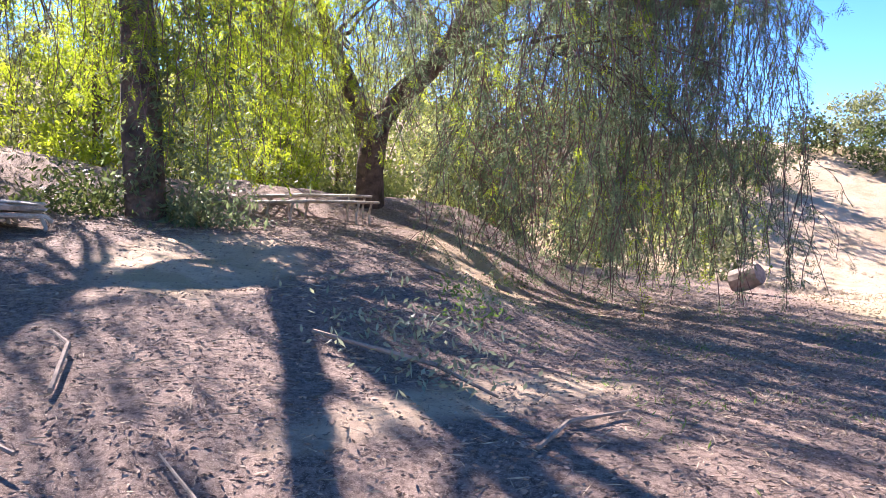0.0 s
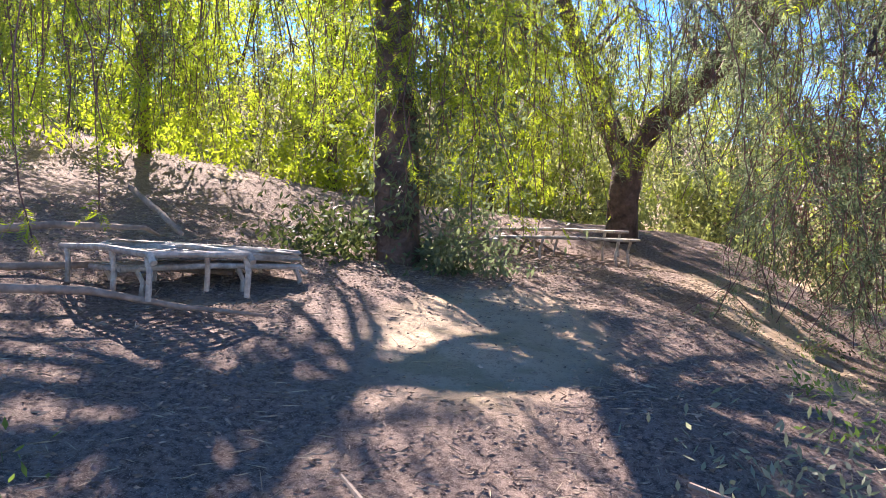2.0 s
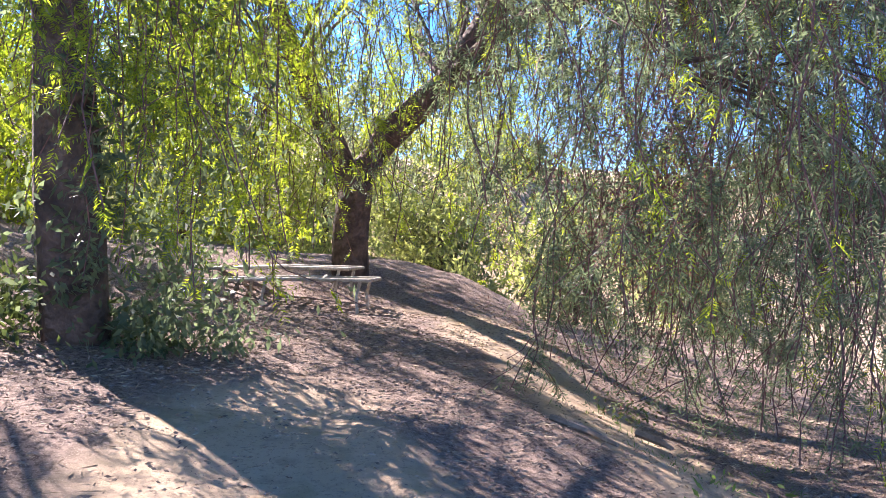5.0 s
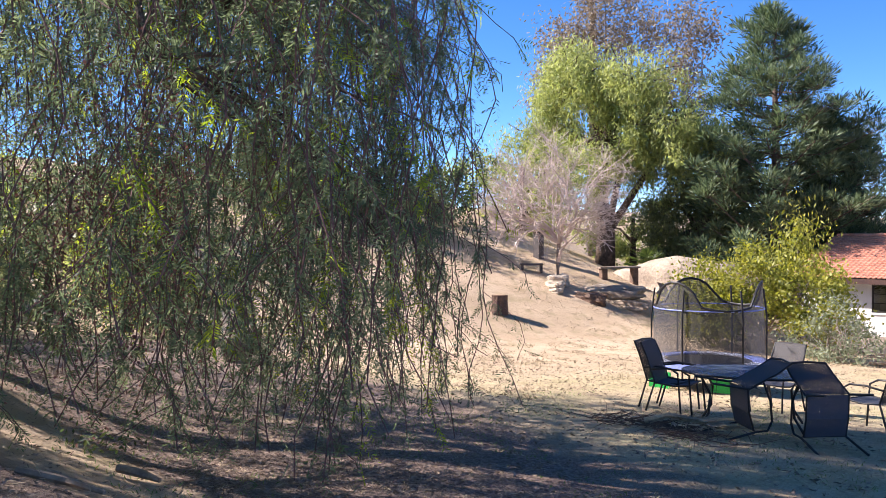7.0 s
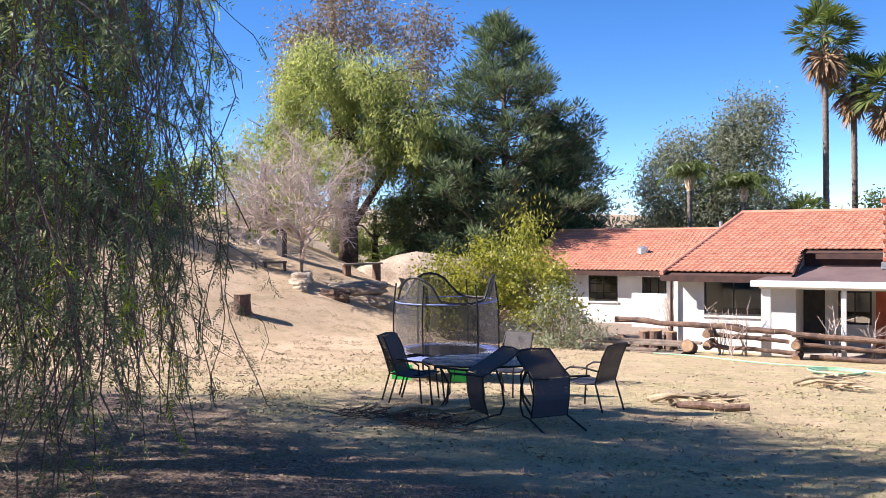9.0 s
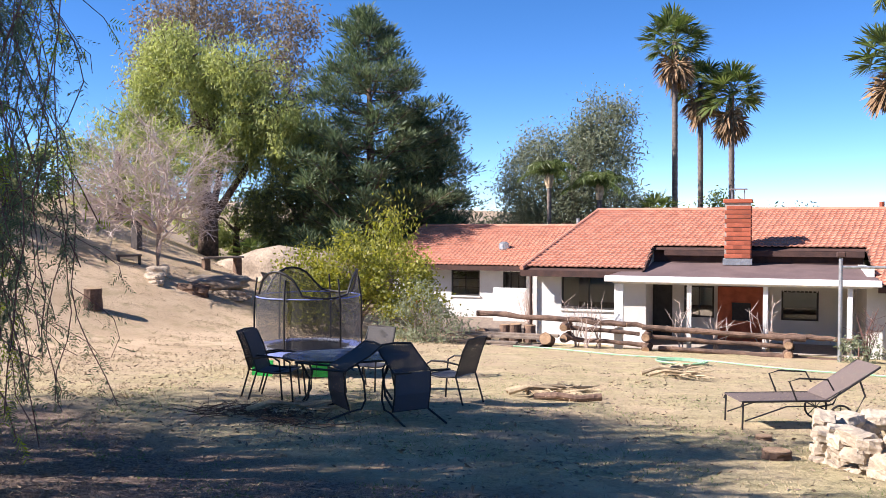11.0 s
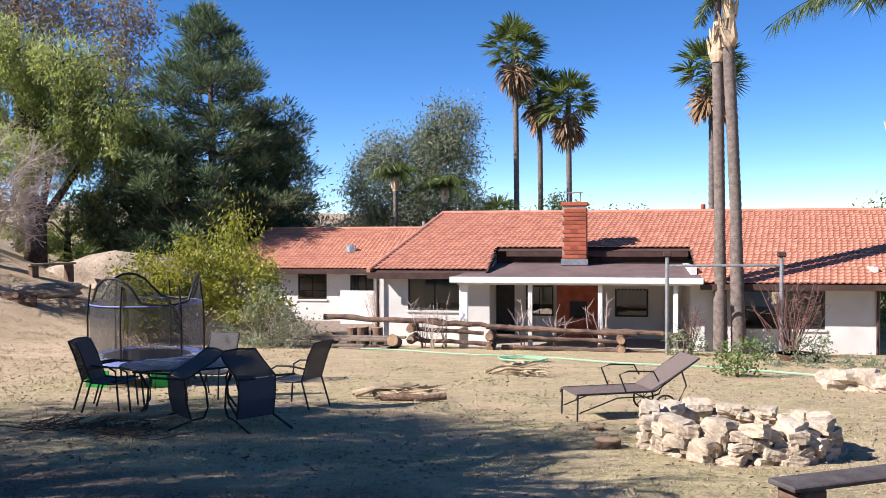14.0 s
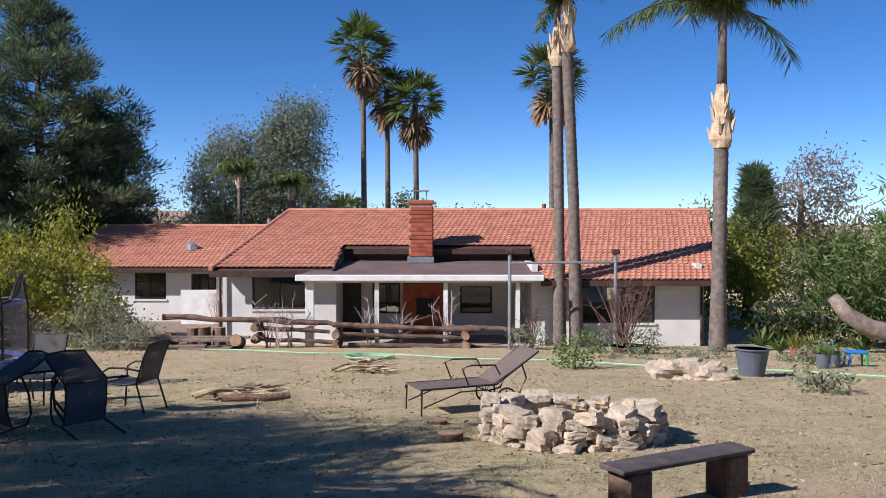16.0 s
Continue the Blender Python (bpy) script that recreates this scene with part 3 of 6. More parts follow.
# ---- fence of logs, stumps and planks by the house ----
def log(name, p0, p1, r, label, cut=True, group="", bend=0.015):
    rng = np.random.default_rng(int(abs(p0[0] * 97 + p0[2] * 31 + p1[0] * 13)) + 5)
    n = 10
    pts = [Vector(p0).lerp(Vector(p1), i / n) + Vector((0, rng.normal() * bend, rng.normal() * bend)) for i in range(n + 1)]
    rr = [r * (1 + 0.25 * (rng.random() - 0.5)) for _ in pts]
    ob = part(name, tube(pts, rr, 10, True, 0.18, rng), M_LOG)
    tagged(ob, label, "log", group)
    if cut:
        for p, q in ((pts[0], pts[1]), (pts[-1], pts[-2])):
            dv = (p - q).normalized()
            part("cut_end", tube([p + dv * 0.002, p + dv * 0.012], r * 0.86, 10), M_CUT, ob)
    return ob


FL = "long weathered bark-covered log laid as a fence rail"
for i, (x0, x1, z0, z1, y) in enumerate([(-8.9, -4.0, -1.42, -1.62, 27.9), (-6.1, -3.6, -1.78, -1.9, 27.9), (-6.0, -3.4, -2.12, -2.22, 27.85),
                                         (-3.5, 1.2, -1.68, -1.85, 27.9), (-3.2, 0.9, -1.98, -2.1, 27.95), (-3.0, 1.0, -2.3, -2.36, 27.85), (0.2, 2.5, -1.75, -1.85, 28.05), (-5.6, -2.9, -1.5, -1.72, 28.1), (-2.6, 2.3, -2.28, -2.42, 27.7)]):
    log("fence_log", (x0, y, z0), (x1, y, z1), 0.088 if i in (0, 3) else 0.072, FL, group="log fence rails")
for x, z in ((-5.9, -2.1), (-5.9, -1.72), (-3.35, -2.3), (-3.35, -1.95), (0.72, -2.3), (0.72, -1.98)):
    log("cross_log", (x, 27.45, z), (x, 28.3, z), 0.135, "short cross log with a sawn face under fence rails", group="log fence props", bend=0.01)


def stump(x, y, r, h, label, tilt=0.0, rz=0.0, z=None):
    rng = np.random.default_rng(int(abs(x * 131 + y * 17)))
    e = part("stump", tube([(0, 0, -0.03), (0, 0, h * 0.3), (0, 0, h * 0.7), (0, 0, h)], [r * 1.08, r, r * 0.97, r * 0.98], 14, True, 0.12, rng), M_LOG)
    e.matrix_basis = pose(x, y, gz(x, y) if z is None else z, tilt, 0, rz)
    part("cut_face", tube([(0, 0, h), (0, 0, h + 0.008)], r * 0.9, 14), M_CUT, e)
    return tagged(e, label, "stump")


for x, y, r, h, t in ((-8.6, 27.7, 0.24, 0.42, 80), (-7.95, 27.9, 0.17, 0.5, 0), (-7.55, 27.8, 0.2, 0.55, 4), (-7.1, 27.9, 0.2, 0.52, 0), (-6.35, 27.3, 0.2, 0.45, 75)):
    stump(x, y, r, h, "sawn log round standing beside the plank stack" if t < 45 else "sawn log round lying beside the plank stack", t, z=gz(x, y) + (r if t > 45 else 0.12))
for i, (x0, x1, y, z) in enumerate([(-9.6, -6.2, 27.0, 0.24), (-9.4, -7.2, 26.7, 0.10), (-9.0, -6.0, 27.25, 0.30), (-8.0, -6.6, 26.6, 0.02)]):
    zz = gz(-7.5, 27) + z
    tagged(part("plank", boxes((x0, x1, y - 0.13, y + 0.13, zz, zz + 0.07), bevel=0.008), M_PLANK), "grey weathered plank stacked low on blocks", "plank", "stacked planks")
for x in (-9.0, -7.9, -6.6):
    zz = gz(-7.5, 27)
    tagged(part("block", boxes((x - 0.15, x + 0.15, 26.55, 27.3, zz - 0.1, zz + 0.1 - 0.004 if x > -7 else zz + 0.095), bevel=0.01), M_PLANK), "short timber block under stacked planks", "block", "blocks under planks")


# ---- trees ----
def branches(rng, base, pts, r0, centres, sides=7):
    """Trunk through pts, limbs to the crown's centres: tubes."""
    out = [tube(pts, [r0 * (1 - 0.5 * i / (len(pts) - 1)) for i in range(len(pts))], 10, True, 0.15, rng)]
    for c in centres:
        k = max(1, int(len(pts) * rng.uniform(0.35, 1.0)) - 1)
        a, c = Vector(pts[k]), Vector(c)
        m = a.lerp(c, 0.5) + Vector(rng.normal(size=3)) * (0.08 * (c - a).length) + Vector((0, 0, 0.1 * (c - a).length))
        out.append(tube([a, a.lerp(m, 0.6), m, m.lerp(c, 0.6), c], [r0 * 0.42, r0 * 0.33, r0 * 0.25, r0 * 0.16, r0 * 0.07], sides))
    return out


def tree(label, x, y, trunk, r0, blobs, leaf, size, per, bark=None, clump=0.45, clumps=26, droop=0.0, name="tree", seed=1, z=None, twigs=True, width=0.4, shell=0.55, plume=0.0):
    """trunk: points above the base; blobs: centre and half-axes of the crown's masses."""
    rng = np.random.default_rng(seed)
    zb = gz(x, y) - 0.1 if z is None else z
    e = thing(name, label, "tree" if name == "tree" else name.replace("_", " "), x, y, zb)
    tubes = branches(rng, (0, 0, 0), trunk, r0, [b[:3] for b in blobs])
    LV = []
    for bx, by, bz, rx, ry, rz in blobs:
        nc = max(4, int(clumps * (rx * ry * rz) ** (2 / 3) / 1.5))
        C = unit(rng.normal(size=(nc, 3))) * (rng.uniform(shell, 1.08, nc)[:, None]) * np.array([rx, ry, rz]) + np.array([bx, by, bz])
        if twigs:
            for c in C[:: 3]:
                a = Vector((bx, by, bz)).lerp(Vector(c), 0.15)
                tubes.append(tube([a, a.lerp(Vector(c), 0.55) + Vector(rng.normal(size=3)) * 0.12, c], [r0 * 0.09, r0 * 0.06, 0.008], 4, False))
        n = nc * per
        O = rng.normal(size=(n, 3)) * clump * rng.uniform(0.6, 1.3, (nc, 1)).repeat(per, 0)
        O[:, 2] = O[:, 2] * (0.7 + droop) - droop * clump * np.abs(rng.normal(size=n)) * 1.2
        if plume:
            u = rng.random(n) ** 0.8
            O = rng.normal(size=(n, 3)) * (clump * (0.75 - 0.45 * u))[:, None]
            O[:, 2] = 0.3 * O[:, 2] - u * plume * rng.uniform(0.5, 1.3, (nc, 1)).repeat(per, 0)[:, 0]
        P = np.repeat(C, per, 0) + O
        D = rng.normal(size=(n, 3)) + np.array([0, 0, -1.2 * droop])
        LV.append(leaf_quads(P, D, size * 1.35, size * width * 1.35, rng))
    part("trunk", join(tubes), bark or M_BARK, e, smooth=True)
    part("crown", quads(np.concatenate(LV)), leaf, e)
    return e


def strands(rng, tops, lengths, leaf_len, pairs, gap, out_dirs, sway=0.2):
    """Weeping twigs that fork, with feathered leaves in uneven clumps: stems and leaflets."""
    SV, SF, LV = [], [], []
    work = [(p, ln, od, 0) for p, ln, od in zip(tops, lengths, out_dirs)]
    while work:
        p, ln, od, level = work.pop()
        n = max(4, int(ln / 0.26))
        s = np.linspace(0, 1, n + 1)
        w = rng.normal(size=2) * sway * min(ln, 2.5) * 0.5
        ph, am = rng.uniform(0, 6.28), rng.uniform(0.03, 0.12)
        arch = np.minimum(s * ln, 0.5) * (0.7 if level == 0 else 0.9)
        kink = rng.normal(size=(n + 1, 2)) * 0.022
        P = np.stack([p[0] + od[0] * arch + w[0] * s ** 1.5 + am * (np.sin(4 * s * min(ln, 3) + ph) - math.sin(ph)) + kink[:, 0],
                      p[1] + od[1] * arch + w[1] * s ** 1.5 + am * (np.cos(3 * s * min(ln, 3) + ph) - math.cos(ph)) + kink[:, 1],
                      p[2] - s * ln + 0.18 * np.sin(np.minimum(s * ln, 1) * 1.57)], 1)
        P[0] = p
        v, f = tube([tuple(q) for q in P], (0.0055 if level == 0 else 0.0038), 3, False)
        o = len(SV)
        SV.extend(v)
        SF.extend(tuple(i + o for i in q) for q in f)
        if level == 0:
            for _ in range(int(rng.integers(1, 4))):
                j = int(rng.integers(1, n))
                th = rng.uniform(0, 6.283)
                work.append((tuple(P[j]), min(rng.uniform(0.3, 1.0), max(0.3, P[j][2] - P[-1][2] + 0.15)), (math.cos(th), math.sin(th)), 1))
        k = max(3, int(ln / gap))
        t = rng.uniform(0.05, 1, k)
        t = np.sort(t[rng.random(k) < 0.35 + 0.75 * (np.sin(t * ln * rng.uniform(4.5, 8.0) + ph) > -0.15)]) * n
        k = len(t)
        if k == 0:
            continue
        i0 = np.minimum(t.astype(int), n - 1)
        A = P[i0] + (P[i0 + 1] - P[i0]) * (t - i0)[:, None]
        th = rng.uniform(0, 6.283, k)
        D = unit(np.stack([np.cos(th), np.sin(th), rng.uniform(-2.6, -0.2, k)], 1))
        S = unit(np.cross(D, rng.normal(size=(k, 3))))
        L = leaf_len * rng.uniform(0.5, 1.35, k)
        q = (np.arange(pairs) + 0.6) / pairs
        B = A[:, None, None] + D[:, None, None] * (q[None, :, None] * L[:, None, None])[:, :, None]
        B = np.broadcast_to(B, (k, pairs, 2, 3))
        sg = np.array([1, -1])[None, None, :, None]
        LD = unit(S[:, None, None] * sg * 0.9 + D[:, None, None] * 0.55 + np.array([0, 0, -0.15]))
        LD = np.broadcast_to(LD, (k, pairs, 2, 3)).reshape(-1, 3)
        ll = leaf_len * 0.30
        LV.append(leaf_quads(B.reshape(-1, 3), LD, ll, ll * (0.2 if pairs > 5 else 0.34), rng))
    return (SV, SF), np.concatenate(LV)


def clear_of_path(x, y, r):
    """Keeps hanging twigs off the footpath."""
    px = np.clip(x, -0.3, 5)
    return np.hypot(x - px, y - 0.42 * np.clip(px, 0, 4.2)) > r


def pepper(label, x, y, limbs, r0, cx, cy, rad, n_near, n_far, low, seed, lit=0.35, top=7.0, blobs=(), keep=None, cap=None, dens=24):
    rng = np.random.default_rng(seed)
    zb = gz(x, y) - 0.15
    e = thing("pepper_tree", label, "tree", x, y, zb)
    tubes = []
    for i, (pts, r) in enumerate(limbs):
        n = len(pts)
        tubes.append(tube(pts, [r * (1 - 0.55 * k / (n - 1)) for k in range(n)], 12, True, 0.22, rng))
    tips = [Vector(p) for pts, r in limbs for p in pts[2:]]
    T, Ln, Od, carriers = [], [], [], []
    while len(T) < n_near + n_far:
        th, rr = rng.uniform(0, 6.283), rad * math.sqrt(rng.uniform(0.04, 1))
        kx, ky = cx + rr * math.cos(th), cy + rr * math.sin(th)
        edge = rr / rad
        kz = top * (1 - 0.42 * edge ** 2) * rng.uniform(0.66, 1.05)
        if cap:
            kz = min(kz, cap(kx, ky) + rng.uniform(-0.4, 0.3))
        drop = rng.uniform(0.0, 1.0)
        first = True
        for _ in range(int(rng.integers(3, 10))):
            ox, oy = rng.normal(size=2) * 0.3
            px, py = kx + ox, ky + oy
            if not clear_of_path(px, py, 2.3) or (keep and not keep(px, py)):
                continue
            zt = zb + kz - 0.35 * math.hypot(ox, oy) + rng.normal() * 0.12
            bot = gz(px, py) + low(px, py, rng)
            if zt - bot < 0.6:
                continue
            if first:
                carriers.append((kx - x, ky - y, kz))
                first = False
            T.append((px - x, py - y, zt - zb))
            Ln.append(min(zt - bot, 1.4 + 2.8 * drop + rng.uniform(0, 1.2)) if drop < 0.6 else zt - bot)
            Od.append((math.cos(th + rng.normal() * 0.7), math.sin(th + rng.normal() * 0.7)))
    # limbs that carry the hanging twigs, each forking over its cluster
    for c in carriers:
        p = Vector(c)
        a = min(tips, key=lambda q: (q - p).length + 0.6 * max(0, q.z - p.z))
        ln = (p - a).length
        m = a.lerp(p, 0.5) + Vector((0, 0, 0.14 * ln)) + Vector(rng.normal(size=3)) * 0.08 * ln
        tubes.append(tube([a, a.lerp(m, 0.5) + Vector(rng.normal(size=3)) * 0.07, m, m.lerp(p, 0.5) + Vector((0, 0, 0.1)) + Vector(rng.normal(size=3)) * 0.07, p], [0.055, 0.042, 0.03, 0.02, 0.011], 5, False))
        for _ in range(4):
            q = p + Vector((rng.normal() * 0.35, rng.normal() * 0.35, rng.uniform(-0.5, 0.05)))
            tubes.append(tube([m.lerp(p, rng.uniform(0.4, 1.0)), p.lerp(q, 0.5) + Vector((0, 0, 0.08)), q], [0.014, 0.009, 0.004], 4, False))
    part("trunk", join(tubes), M_BARK, e, smooth=True)
    order = sorted(range(len(T)), key=lambda i: math.hypot(T[i][0] + x - 0.5, T[i][1] + y - 0.6))
    near, far = order[:n_near], order[n_near:]
    pick = lambda ids, a: [a[i] for i in ids]
    stems, leaves = [], {0: [], 1: []}
    # strands that take the leaf copy coloured as backlit
    backlit = [rng.random() < (lit(p[0] + x, p[1] + y) if callable(lit) else lit) for p in T]
    for ids, pairs, gap, ln in ((near, 6, 0.062, 0.17), (far, 4, 0.085, 0.22)):
        for kind in (0, 1):
            sub = [i for i in ids if backlit[i] == bool(kind)]
            if not sub:
                continue
            s, lv = strands(rng, pick(sub, T), pick(sub, Ln), ln, pairs, gap, pick(sub, Od))
            stems.append(s)
            leaves[kind].append(lv)
    part("hanging_stem", join(stems), M_STEM, e, "thin reddish hanging twigs")
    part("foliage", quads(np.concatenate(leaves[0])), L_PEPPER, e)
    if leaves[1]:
        part("backlit_foliage", quads(np.concatenate(leaves[1])), L_PEPPERLIT, e, "bright yellow-green feathered leaves")
    LV = []
    for bx, by, bz, rx, ry, rz in blobs:
        nc = int(dens * (rx * ry * rz) ** (2 / 3))
        C = unit(rng.normal(size=(nc, 3))) * rng.uniform(0.3, 1.05, nc)[:, None] * np.array([rx, ry, rz]) + np.array([bx, by, bz])
        P = np.repeat(C, 60, 0) + rng.normal(size=(nc * 60, 3)) * np.array([0.26, 0.26, 0.34])
        LV.append(leaf_quads(P, rng.normal(size=(nc * 60, 3)) + np.array([0, 0, -1.0]), 0.16, 0.045, rng))
    if LV:
        part("crown", quads(np.concatenate(LV)), L_PEPPER, e)
    return e, rng


def low1(px, py, rng):
    return rng.uniform(0.7, 2.5) if px > -5 else rng.uniform(0.3, 2.0)


def low2(px, py, rng):
    if py > 3.6:
        return rng.uniform(-0.02, 1.0)
    if py < 3.0 and px < -5:
        return rng.uniform(0.8, 2.6)
    return rng.uniform(0.4, 2.3)


pt1, _ = pepper("pepper tree with leaning dark trunk and bright weeping foliage", -6.25, -1.32,
                [([(0, 0, 0), (0.02, -0.04, 1.2), (-0.05, -0.1, 2.4), (-0.2, -0.22, 3.6), (-0.3, -0.5, 5.2), (-0.2, -0.9, 6.8)], 0.26),
                 ([(-0.1, -0.12, 2.9), (-0.6, -0.9, 3.9), (-1.2, -2.3, 4.8), (-1.6, -3.4, 5.6)], 0.12),
                 ([(-0.08, -0.12, 2.8), (0.9, 0.5, 3.9), (1.9, 0.9, 4.9), (2.9, 1.0, 5.6)], 0.09),
                 ([(-0.15, -0.2, 3.4), (1.6, -0.8, 4.7), (3.4, -1.3, 5.1), (4.9, -1.5, 4.7)], 0.11)],
                0.3, -6.6, -3.2, 5.6, 260, 230, low1, 11, 0.66, 7.2,
                [(0.2, -0.6, 6.7, 2.0, 2.0, 0.9), (2.2, 0.2, 5.9, 1.2, 1.1, 0.6), (-1.6, -2.8, 6.2, 2.0, 1.8, 0.8), (3.0, -1.8, 6.0, 1.2, 1.1, 0.6)],
                keep=lambda px, py: py < 1.2 and not (px > -3.4 and py > -3.1) and not (-6.5 < px and -1.0 < py) and not (px > -5.2 and abs(py + 1.6) < 0.7), dens=6)
pt2, _ = pepper("spreading pepper tree with forked trunk and weeping curtain", -12.3, 1.0,
                [([(0, 0, 0), (0.02, 0.03, 0.8), (0.08, 0.1, 1.45), (0.15, 0.55, 2.1), (0.4, 1.35, 2.85), (0.8, 2.0, 3.8), (1.4, 2.6, 4.9), (2.0, 3.2, 5.9)], 0.28),
                 ([(0.05, 0.08, 1.2), (-0.05, -0.3, 2.2), (-0.2, -0.75, 3.2), (-0.3, -1.2, 4.6), (-0.2, -1.4, 6.2)], 0.2),
                 ([(0.4, 1.35, 2.85), (1.5, 2.0, 3.4), (2.8, 2.7, 3.5), (4.2, 3.3, 3.2), (5.2, 3.6, 2.7)], 0.13),
                 ([(0.8, 2.0, 3.8), (2.4, 1.9, 4.8), (4.0, 1.6, 5.4), (5.4, 1.2, 5.6)], 0.13),
                 ([(0.6, 1.7, 3.3), (0.8, 3.2, 4.2), (1.2, 4.8, 4.8)], 0.13)],
                # the leaf copy coloured as backlit goes mainly to far and sunward strands
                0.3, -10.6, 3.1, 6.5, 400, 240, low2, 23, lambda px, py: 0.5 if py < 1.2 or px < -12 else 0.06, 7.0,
                # crown masses placed up-sun, hidden behind the curtain, to shade lawn and table
                [(0.2, 2.0, 6.8, 1.8, 1.7, 0.8), (0.6, 4.2, 5.8, 2.2, 1.8, 0.9), (-1.6, 6.2, 5.4, 2.3, 1.9, 0.9), (0.9, 6.0, 4.6, 1.8, 1.3, 0.8), (-3.6, 4.2, 6.2, 2.0, 2.0, 0.9)],
                keep=lambda px, py: py < 6.8 and math.degrees(math.atan2(-(px + 0.14), py - 0.1)) > 46.3 and not (px < -11 and (py * 13 % 1) < 0.5) and not (py < 0.15 - 0.22 * px and (px * 7 % 1) < 0.5) and not (py < 0.8 and (px * 11 % 1) < 0.8),
                cap=lambda kx, ky: 3.9 - 0.2 * max(0, kx + 8) if kx > -8 else 9.0, dens=28)
# a low branch with bare forking twigs, and a clump of dry berries, in the curtain
rng = np.random.default_rng(5)
tw = []
for k in range(9):
    a = Vector((6.2 + rng.uniform(-0.3, 0.3), 2.4, 1.9))
    b = a + Vector((rng.uniform(0.2, 0.9), rng.uniform(0.6, 1.9), rng.uniform(-1.3, -0.2)))
    tw.append(tube([a, a.lerp(b, 0.5) + Vector((0, 0, 0.25)), b, b + Vector((0.05, 0.15, -0.5))], [0.016, 0.011, 0.007, 0.003], 5, False))
tw.append(tube([(4.2, 3.3, 3.2), (5.0, 2.6, 2.7), (6.0, 2.2, 2.0), (6.5, 2.8, 2.05), (6.9, 3.6, 1.7)], [0.045, 0.035, 0.028, 0.018, 0.008], 6))
part("low_branch", join(tw), M_BARK, pt2)
P = rng.normal(size=(5200, 3)) * np.array([0.35, 0.4, 0.62]) + np.array([5.6, 2.2, 0.9])
part("berry_mass", quads(leaf_quads(P, rng.normal(size=P.shape) + np.array([0, 0, -1]), 0.035, 0.02, rng)), L_OLDBERRY, pt2, "dry reddish berry clusters")
# a few bright sprays hanging in the open
tp, tl_, td = [], [], []
for k in range(46):
    near = k >= 30
    a, b = (rng.uniform(-2.3, -1.4), rng.uniform(-3.3, -2.2)) if near else (rng.uniform(-6.2, -4.9), rng.uniform(-1.15, -0.1))
    zt = rng.uniform(4.0, 4.7) if near else rng.uniform(3.4, 5.2)
    tp.append((a + 6.25, b + 1.32, zt))
    tl_.append(zt - (gz(a, b) - (gz(-6.25, -1.32) - 0.15)) - rng.uniform(0.3, 1.9))
    td.append((0.3 * rng.normal(), 0.3 * rng.normal()))
st_, lv_ = strands(rng, tp, tl_, 0.17, 7, 0.055, td)
tagged(part("spray_stem", st_, M_STEM, pt1), kind="stuff")
part("spray", quads(lv_), L_PEPPERLIT, pt1, "bright green feathered sprays hanging low")
# the curtain's skirt, hanging close to the ground
tp, tl_, td = [], [], []
for k in range(60):
    b_, d_ = radians(rng.uniform(51, 72)), rng.uniform(5.8, 8.6)
    a, b = -0.1 - d_ * math.sin(b_), 0.1 + d_ * math.cos(b_)
    zt = rng.uniform(1.7, 2.9)
    tp.append((a + 12.3, b - 1.0, zt - (gz(-12.3, 1.0) - 0.15)))
    tl_.append(zt - gz(a, b) - rng.uniform(0.02, 0.7))
    td.append((0.3 * rng.normal(), 0.3 * rng.normal()))
st_, lv_ = strands(rng, tp, tl_, 0.17, 6, 0.06, td)
tagged(part("skirt_stem", st_, M_STEM, pt2), kind="stuff")
part("skirt", quads(lv_), L_PEPPER, pt2, "grey-green weeping leaves close to the ground")
# dark leafy growth up the trunk
n = 8200
P = np.stack([rng.normal(size=n) * 0.33, rng.normal(size=n) * 0.42 + 0.42, 0.1 + 3.2 * rng.uniform(0, 1, n) ** 1.5], 1)
lump = np.array([noise.noise(Vector(p) * 2.4) for p in P])
P = P[lump > -0.06]
part("trunk_growth", quads(leaf_quads(P, rng.normal(size=P.shape) + np.array([0, 0, -0.9]), 0.1, 0.036, rng)), L_PEPPER, pt1, "dark leafy growth along the trunk")
n = 1500
P = np.stack([rng.normal(size=n) * 0.4, rng.normal(size=n) * 0.4 - 0.75, 0.35 + 0.22 * rng.normal(size=n)], 1)
part("basal_growth", quads(leaf_quads(P, rng.normal(size=P.shape) + np.array([0, 0, 0.5]), 0.1, 0.036, rng)), L_DARK, pt1, "dark leafy shoots at the trunk's foot")

# ---- trees behind the yard ----
def at(t_bearing, dist):
    b = radians(t_bearing)
    return -0.1 - dist * math.sin(b), 0.1 + dist * math.cos(b)


